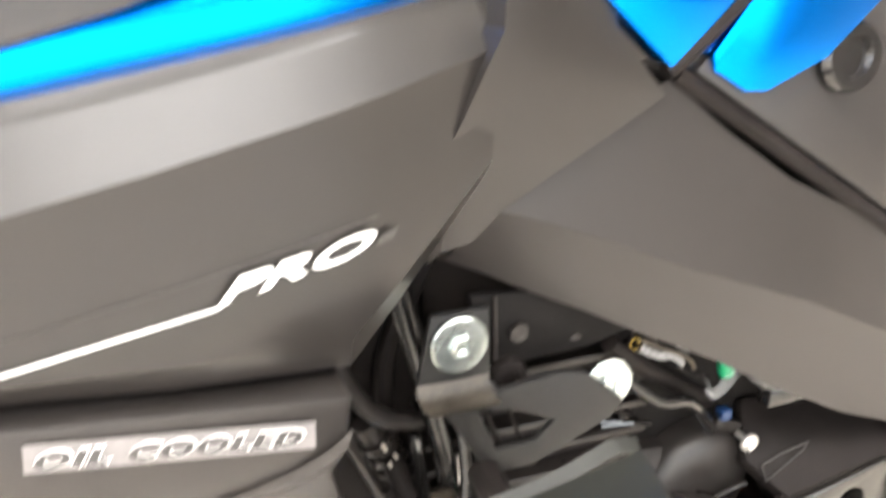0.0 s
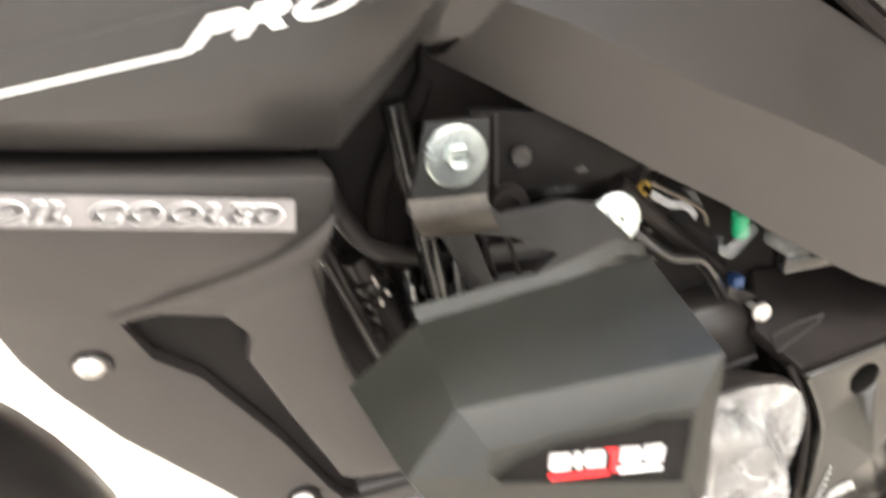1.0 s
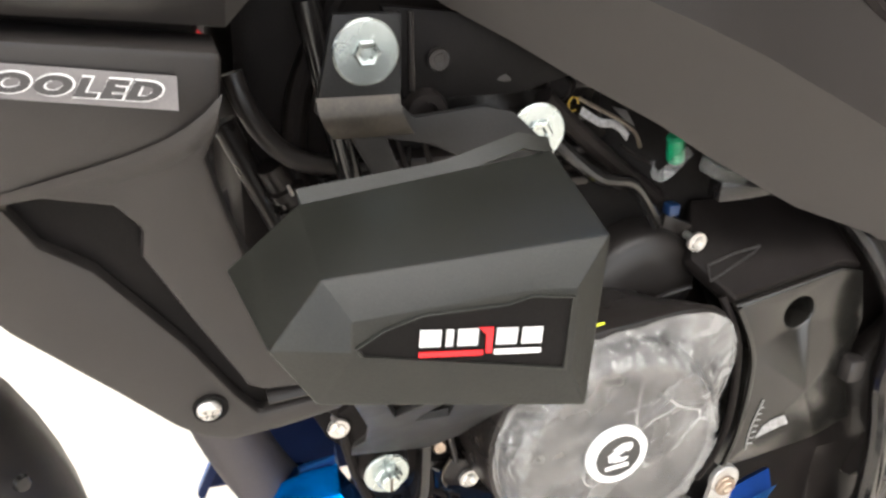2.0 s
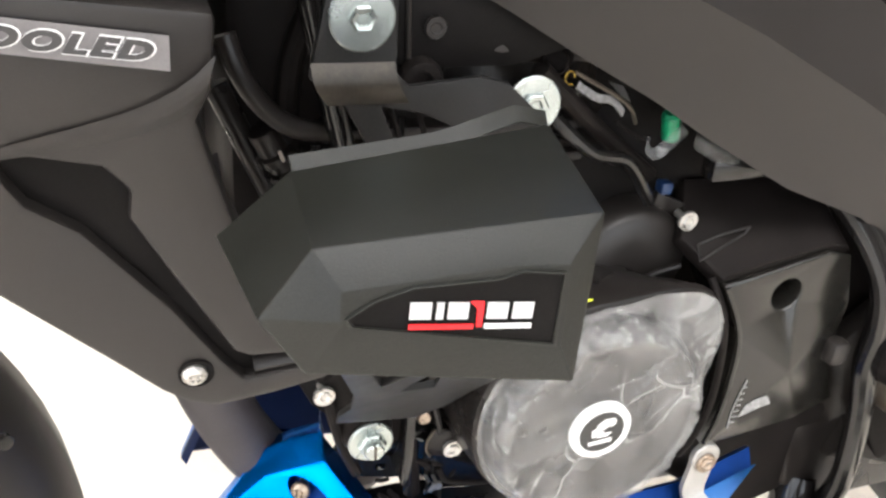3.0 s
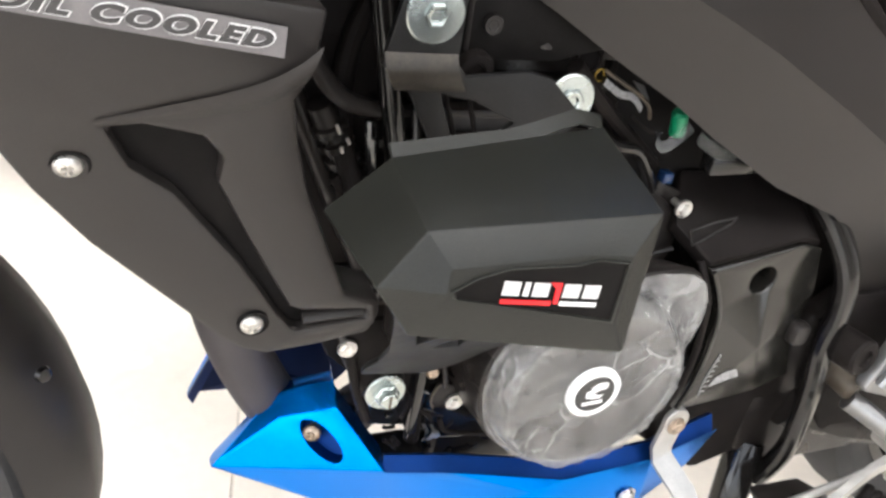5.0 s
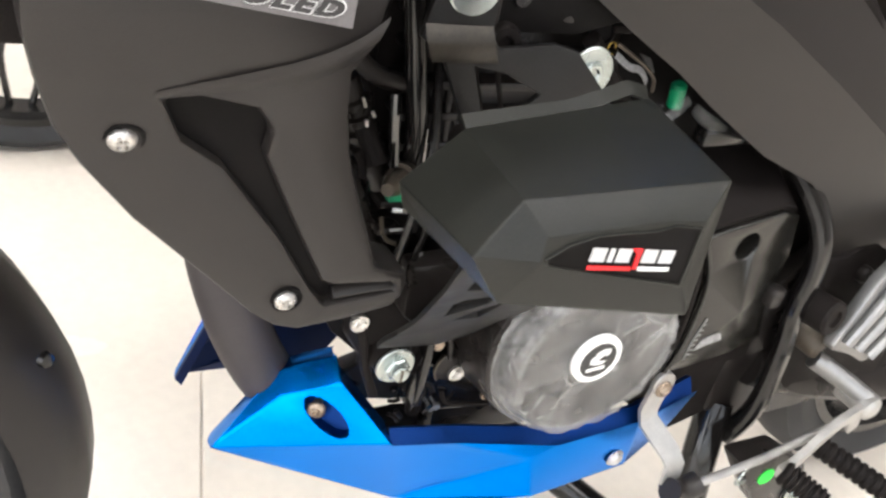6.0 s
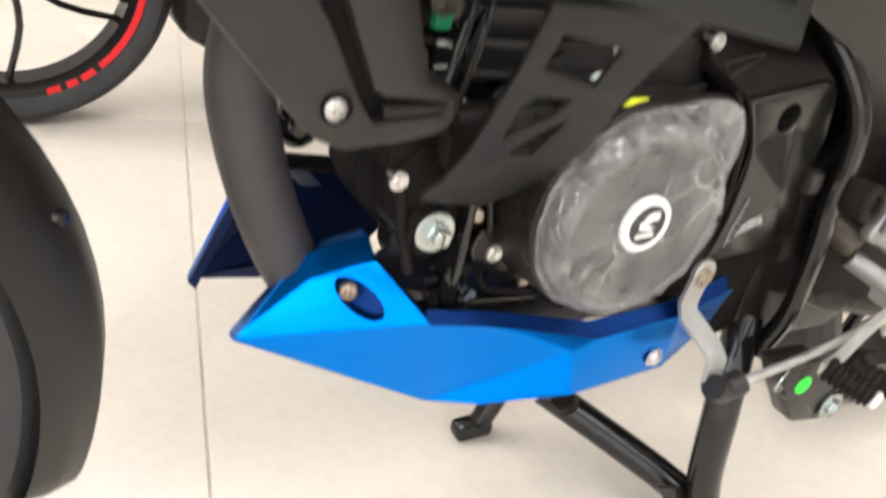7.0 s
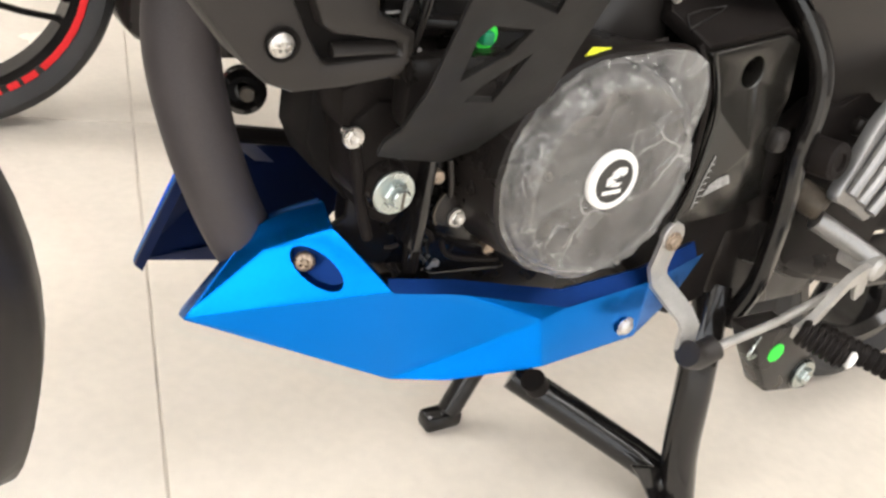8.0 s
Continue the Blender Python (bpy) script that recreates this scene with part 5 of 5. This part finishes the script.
part("eye", turned([(-0.002, 0.0122), (0.0022, 0.0122), (0.003, 0.0112), (0.003, 0)], (0.4228, 0.3705, 0.303), (0, -1, 0.05), 28), ALLOY, strap)
hex_bolt("bolt", (0.4225, 0.3680, 0.299), 0.0062, strap, SCREW, washer=0.0085)
part("linkage_joint", tube([(0.430, 0.322, 0.216), (0.444, 0.322, 0.210), (0.464, 0.322, 0.215)], 0.0115, 14, 3), PLASTIC, bike, "rubber-sleeved linkage joint")
part("linkage_rod", tube([(0.468, 0.322, 0.215), (0.54, 0.320, 0.228), (0.62, 0.318, 0.252)], 0.0042, 10, 2), ALLOY, bike, "thin aluminium linkage rod")
pedal = part("gear_pedal", ribbon([(0.664, 0.318, 0.270), (0.616, 0.312, 0.262), (0.568, 0.304, 0.236), (0.541, 0.300, 0.229)], 0.013, 0.007, (0.2, 0, 1), 3), ALLOY, bike, "cast aluminium gear pedal")
part("pivot", turned([(-0.03, 0.013), (0.006, 0.013), (0.009, 0.008), (0.009, 0)], (0.662, 0.318, 0.27), (0, -1, 0), 20), ALLOY, pedal)
rubber = [(0.0, 0.0105)]
for k in range(7):
    rubber += [(0.003 + 0.0055 * k, 0.0125), (0.0055 + 0.0055 * k, 0.0125), (0.0065 + 0.0055 * k, 0.0100), (0.0080 + 0.0055 * k, 0.0100)]
rubber += [(0.043, 0.011), (0.044, 0)]
part("pedal_rubber", turned(rubber, (0.541, 0.298, 0.234), (0.42, -0.90, -0.16), 20), DARK, pedal, "ribbed black rubber sleeve")
part("pedal_tip", turned([(0, 0.007), (0.003, 0.0085), (0.006, 0.006), (0.007, 0)], (0.5596, 0.2582, 0.2270), (0.42, -0.90, -0.16), 16), WHITE, pedal)
hanger = part("foot_rest_bracket", slab([(0.538, 0.334, 0.205), (0.602, 0.334, 0.203), (0.652, 0.334, 0.172), (0.685, 0.335, 0.106), (0.606, 0.334, 0.121), (0.567, 0.334, 0.168)], (0, 0.03, 0), 0.004), ENGINE, bike, "black foot-rest bracket")
part("hook", tube([(0.552, 0.334, 0.200), (0.540, 0.330, 0.193), (0.538, 0.330, 0.184), (0.546, 0.332, 0.178), (0.560, 0.336, 0.176)], 0.0018, 8, 5), ZINC, hanger)
part("sticker", turned([(0, 0.0105), (0.0006, 0.0105), (0.0006, 0)], (0.589, 0.3332, 0.1745), (-0.05, -1, 0.0), 28), GREEN, hanger, "round bright green sticker")
hex_bolt("nut", (0.657, 0.333, 0.134), 0.0095, hanger, ZINC, washer=0.0165)
part("spacer", turned([(-0.02, 0.019), (0.0, 0.019), (0.0, 0)], (0.655, 0.3335, 0.135), (0, -1, 0), 24), GLOSS, hanger)
ribs = [(0.0, 0.011)]
for k in range(9):
    ribs += [(0.004 + 0.009 * k, 0.0135), (0.009 + 0.009 * k, 0.0135), (0.010 + 0.009 * k, 0.0115), (0.0125 + 0.009 * k, 0.0115)]
part("foot_rest", turned(ribs + [(0.088, 0.011), (0.088, 0)], (0.722, 0.368, 0.150), (0.45, -0.88, -0.10), 18), DARK, bike, "ribbed black rubber foot rest")
heel = part("heel_plate", slab([(0.600, 0.345, 0.334), (0.604, 0.345, 0.328), (0.637, 0.345, 0.317), (0.664, 0.345, 0.303), (0.672, 0.345, 0.305), (0.72, 0.347, 0.345), (0.80, 0.355, 0.45), (0.77, 0.36, 0.50), (0.70, 0.355, 0.49), (0.622, 0.347, 0.402), (0.611, 0.346, 0.366)], (0, 0.014, 0), 0.003), CAST, bike, "cast aluminium heel plate")
for a, b in (((0.612, 0.341, 0.338), (0.650, 0.344, 0.420)), ((0.634, 0.341, 0.328), (0.690, 0.346, 0.420)), ((0.660, 0.341, 0.315), (0.735, 0.348, 0.420))):
    part("raised_rib", tube([a, ((a[0] + b[0]) / 2, (a[1] + b[1]) / 2 - 0.001, (a[2] + b[2]) / 2), b], 0.0055, 10, 3), CAST, heel)
part("heel_plate_mount", turned([(-0.03, 0.015), (0.0, 0.015), (0.004, 0.012), (0.004, 0)], (0.622, 0.368, 0.312), (0.3, -0.9, -0.2), 24), DULL, bike)
part("pivot_shaft", tube([(0.618, 0.366, 0.300), (0.645, 0.342, 0.286), (0.668, 0.318, 0.272)], 0.0105, 16, 2), CAST, bike, "cast aluminium pivot shaft")
part("stop_tab", slab([(0.650, 0.319, 0.262), (0.668, 0.319, 0.258), (0.672, 0.319, 0.238), (0.662, 0.319, 0.230), (0.654, 0.319, 0.240)], (0, 0.005, 0), 0.001), ALLOY, pedal)
part("frame_boss", turned([(-0.03, 0.0175), (0.0, 0.0175), (0.003, 0.0150), (0.003, 0.0085), (0.0, 0.0080), (0.0, 0)], (0.578, 0.347, 0.370), (0.1, -1, 0.1), 28), DARK, bike, "round black rubber boss")
part("frame_plate", slab([(0.54, 0.41, 0.33), (0.62, 0.41, 0.40), (0.78, 0.42, 0.40), (0.76, 0.42, 0.16), (0.62, 0.41, 0.17), (0.56, 0.41, 0.20)], (0, 0.02, 0), 0.005), ENGINE, bike, "black frame plate")
part("pivot_plate", slab([(0.585, 0.388, 0.405), (0.625, 0.388, 0.405), (0.70, 0.392, 0.44), (0.80, 0.392, 0.40), (0.80, 0.392, 0.22), (0.64, 0.390, 0.23), (0.60, 0.390, 0.29)], (0, 0.012, 0), 0.004), DARK, bike, "black swing arm pivot plate")
for at, r in (((0.655, 0.386, 0.385), 0.009),):
    part("pivot_nut", turned([(0, r), (0.006, r), (0.009, r * 0.75), (0.009, r * 0.45), (0.004, r * 0.4), (0.004, 0)], at, (0, -1, 0.1), 6 if r > 0.01 else 20), ENGINE, bike)
part("swing_arm", tube([(0.60, 0.42, 0.26), (0.80, 0.40, 0.21), (1.20, 0.39, 0.20)], 0.03, 14, 2, flat=0.6), ENGINE, bike, "black swing arm")
part("gearbox_casting", slab([(0.40, 0.405, 0.315), (0.55, 0.405, 0.325), (0.585, 0.41, 0.29), (0.60, 0.415, 0.20), (0.52, 0.415, 0.175), (0.44, 0.41, 0.235), (0.40, 0.41, 0.27)], (0, 0.17, 0), 0.008), DARK, bike)
part("chain_case", box((0.62, 0.43, 0.22), (0.95, 0.46, 0.34), 0.01), DARK, bike)

# centre stand
stand = part("centre_stand", tube([(0.585, 0.42, 0.20), (0.570, 0.40, 0.15), (0.565, 0.385, 0.09), (0.575, 0.38, 0.02), (0.592, 0.375, -0.04), (0.600, 0.372, FLOOR + 0.012)], 0.0190, 14, 4), GLOSS, bike, "gloss black tubular centre stand")
part("cross_bar", tube([(0.588, 0.385, -0.040), (0.565, 0.43, -0.026), (0.47, 0.55, 0.020)], 0.0185, 14, 3), GLOSS, stand)
part("gusset", slab([(0.525, 0.392, -0.004), (0.560, 0.388, -0.012), (0.590, 0.383, -0.035), (0.592, 0.378, -0.075), (0.565, 0.380, -0.060), (0.545, 0.386, -0.030)], (0, 0.006, 0), 0.001), GLOSS, stand)
part("bump_stop", tube([(0.452, 0.50, 0.052), (0.462, 0.50, 0.040)], 0.014, 14, 1), DARK, stand)
part("stand_leg", tube([(0.56, 0.60, 0.15), (0.47, 0.60, 0.02), (0.43, 0.60, FLOOR + 0.012)], 0.0145, 14, 3), GLOSS, stand)
part("stand_foot", box((0.395, 0.585, FLOOR), (0.445, 0.612, FLOOR + 0.022), 0.006), GLOSS, stand)
part("stand_foot", box((0.56, 0.355, FLOOR), (0.62, 0.385, FLOOR + 0.022), 0.006), GLOSS, stand)

# front wheel with its mudguard
AX, AZ, R = -0.356, FLOOR + 0.29, 0.30


def wheel(name, at, parent, stripes, label, tall=0.30, fork=0.16, turn=0.35, thin=0.0095):
    """Tyre with tread grooves, cast rim with five forked spokes, hub and brake disc, built round the y axis."""
    x0, y0, z0 = at
    w = 0.055
    prof = [(-w * 0.72, 0.232), (-w * 0.95, 0.25), (-w, 0.268), (-w * 0.84, 0.285), (-w * 0.45, 0.297), (0, 0.30), (w * 0.45, 0.297), (w * 0.84, 0.285), (w, 0.268), (w * 0.95, 0.25), (w * 0.72, 0.232), (0, 0.226), (-w * 0.72, 0.232)]
    prof = [(d, r if r < 0.24 else 0.24 + (r - 0.24) * (tall - 0.24) / 0.06) for d, r in prof]
    hub = part(name, turned([(-0.05, 0.03), (-0.05, 0.036), (-0.02, 0.045), (0.02, 0.045), (0.05, 0.036), (0.05, 0.03)], at, (0, -1, 0), 28), GLOSS, parent, label)
    bm = turned(prof, at, (0, -1, 0), 72, False)
    part("tyre", bm, TYRE, hub, "black rubber tyre")
    part("rim", turned([(-0.04, 0.232), (-0.044, 0.236), (-0.044, 0.222), (-0.03, 0.212), (0.03, 0.212), (0.044, 0.222), (0.044, 0.236), (0.04, 0.232), (0.0, 0.216), (-0.04, 0.232)], at, (0, -1, 0), 72, False), GLOSS, hub, "gloss black cast rim")
    for k in range(5):
        a = 2 * math.pi * k / 5 + turn
        for s in (-fork, fork):
            p = [(x0 + r * math.cos(a + s * f), y0, z0 + r * math.sin(a + s * f)) for r, f in ((0.035, 0.3), (0.12, 0.8), (0.216, 1.3))]
            part("spoke", tube(p, thin, 8, 3), GLOSS, hub)
    if stripes:
        for a0, a1 in ((-48, 70), (-58, -51), (-65, -60), (-74, -68), (100, 175), (190, 255)):
            arc = [radians(a0 + (a1 - a0) * k / 16) for k in range(17)]
            bm = bmesh.new()
            ins = [bm.verts.new((x0 + 0.2235 * math.cos(a), y0 - 0.0462, z0 + 0.2235 * math.sin(a))) for a in arc]
            out = [bm.verts.new((x0 + 0.2360 * math.cos(a), y0 - 0.0470, z0 + 0.2360 * math.sin(a))) for a in arc]
            for n in range(16):
                bm.faces.new((ins[n], ins[n + 1], out[n + 1], out[n]))
            part("rim_stripe", bm, RED, hub, "red tape on the rim")
    return hub


front = wheel("front_wheel", (AX, YC, AZ), bike, False, "front wheel with black cast rim")
for k in range(40):
    a = 2 * math.pi * k / 40
    for s in (-1, 1):
        p = [(AX + r * math.cos(a + d), YC + s * y, AZ + r * math.sin(a + d)) for r, y, d in ((0.3003, 0.006, 0), (0.2985, 0.022, 0.05), (0.289, 0.043, 0.09))]
        part("tread_groove", tube(p, 0.0022, 5, 1), DARK, front)


def guard_section(a, r0=0.318):
    """Across the mudguard at the angle a round the axle."""
    out = []
    wide = 0.066 if a > -0.28 else 0.066 * math.sqrt(max(0.12, 1 - ((-0.28 - a) / 0.125) ** 2))
    for f in (-1, -0.85, -0.55, 0, 0.55, 0.85, 1):
        r = r0 + 0.012 - 0.052 * abs(f) ** 3
        out.append((AX + r * math.cos(a), YC + wide * f, AZ + r * math.sin(a)))
    return out


bm = skin([guard_section(a) for a in (-0.40, -0.39, -0.37, -0.34, -0.30, -0.26, -0.2)] + [guard_section(-0.1 + 0.1 * k) for k in range(21)], closed=False)
bmesh.ops.solidify(bm, geom=bm.faces, thickness=0.004)
guard = part("front_mudguard", bm, PLASTIC, bike, "dark grey plastic front mudguard", 50)
part("rivet", turned([(0, 0.006), (0.004, 0.005), (0.005, 0)], (-0.062, YC - 0.05, 0.343), (0.6, -0.8, 0.1), 14), GLOSS, guard)
for s in (1, -1):
    part("fork_leg", tube([(AX, YC + 0.085 * s, AZ), (AX + 0.08, YC + 0.085 * s, AZ + 0.25), (AX + 0.20, YC + 0.085 * s, 0.80)], 0.022, 14, 1), GLOSS, bike, "black fork leg")
rear = wheel("rear_wheel", (1.06, YC, AZ + 0.02), bike, False, "rear wheel with black cast rim")

# ---- another motorcycle behind ----
OX, OY = -0.004, 1.60
other = thing("motorcycle", (OX, OY, FLOOR), "second motorcycle with black wheels and red rim stripes", "motorcycle")
wheel("front_wheel", (OX, OY, FLOOR + 0.290), other, True, "black cast wheel with red stripes on the rim", 0.290, 0.42, -1.0, 0.0065)
for s in (1, -1):
    part("fork_leg", tube([(OX, OY + 0.085 * s, FLOOR + 0.285), (OX + 0.22, OY + 0.085 * s, FLOOR + 0.90)], 0.022, 12, 1), GLOSS, other)
part("engine_block", slab([(OX + 0.285, OY - 0.10, FLOOR + 0.198), (OX + 0.365, OY - 0.10, FLOOR + 0.155), (OX + 0.62, OY - 0.10, FLOOR + 0.150), (OX + 0.70, OY - 0.10, FLOOR + 0.42), (OX + 0.42, OY - 0.10, FLOOR + 0.62), (OX + 0.29, OY - 0.10, FLOOR + 0.55)], (0, 0.20, 0), 0.02), ENGINE, other, "black engine with its belly pan")
part("body", box((OX + 0.25, OY - 0.13, FLOOR + 0.60), (OX + 1.15, OY + 0.13, FLOOR + 0.95), 0.06), PLASTIC, other)
wheel("rear_wheel", (OX + 1.34, OY, FLOOR + 0.285), other, False, "rear wheel with black cast rim", 0.285)

# ---- floor tiles ----
bm = bmesh.new()
bmesh.ops.create_cube(bm, size=1)
for v in bm.verts:
    v.co = Vector((v.co.x * (STEP - 0.003), v.co.y * (STEP - 0.003), v.co.z * 0.006))
tile_mesh = mesh_of(soften(bm, 0.0008, 1), TILE, "tile")
for i in range(-7, 7):
    for j in range(-6, 8):
        m = GRID @ Matrix.Translation(((i + 0.5) * STEP, (j + 0.5) * STEP, FLOOR - 0.003))
        if -5.0 + 0.5 < m.translation.x < 4.9 and -3.0 < m.translation.y < 5.5:
            tile = new("tile", tile_mesh)
            tile.matrix_world = m
            tile.parent = floor
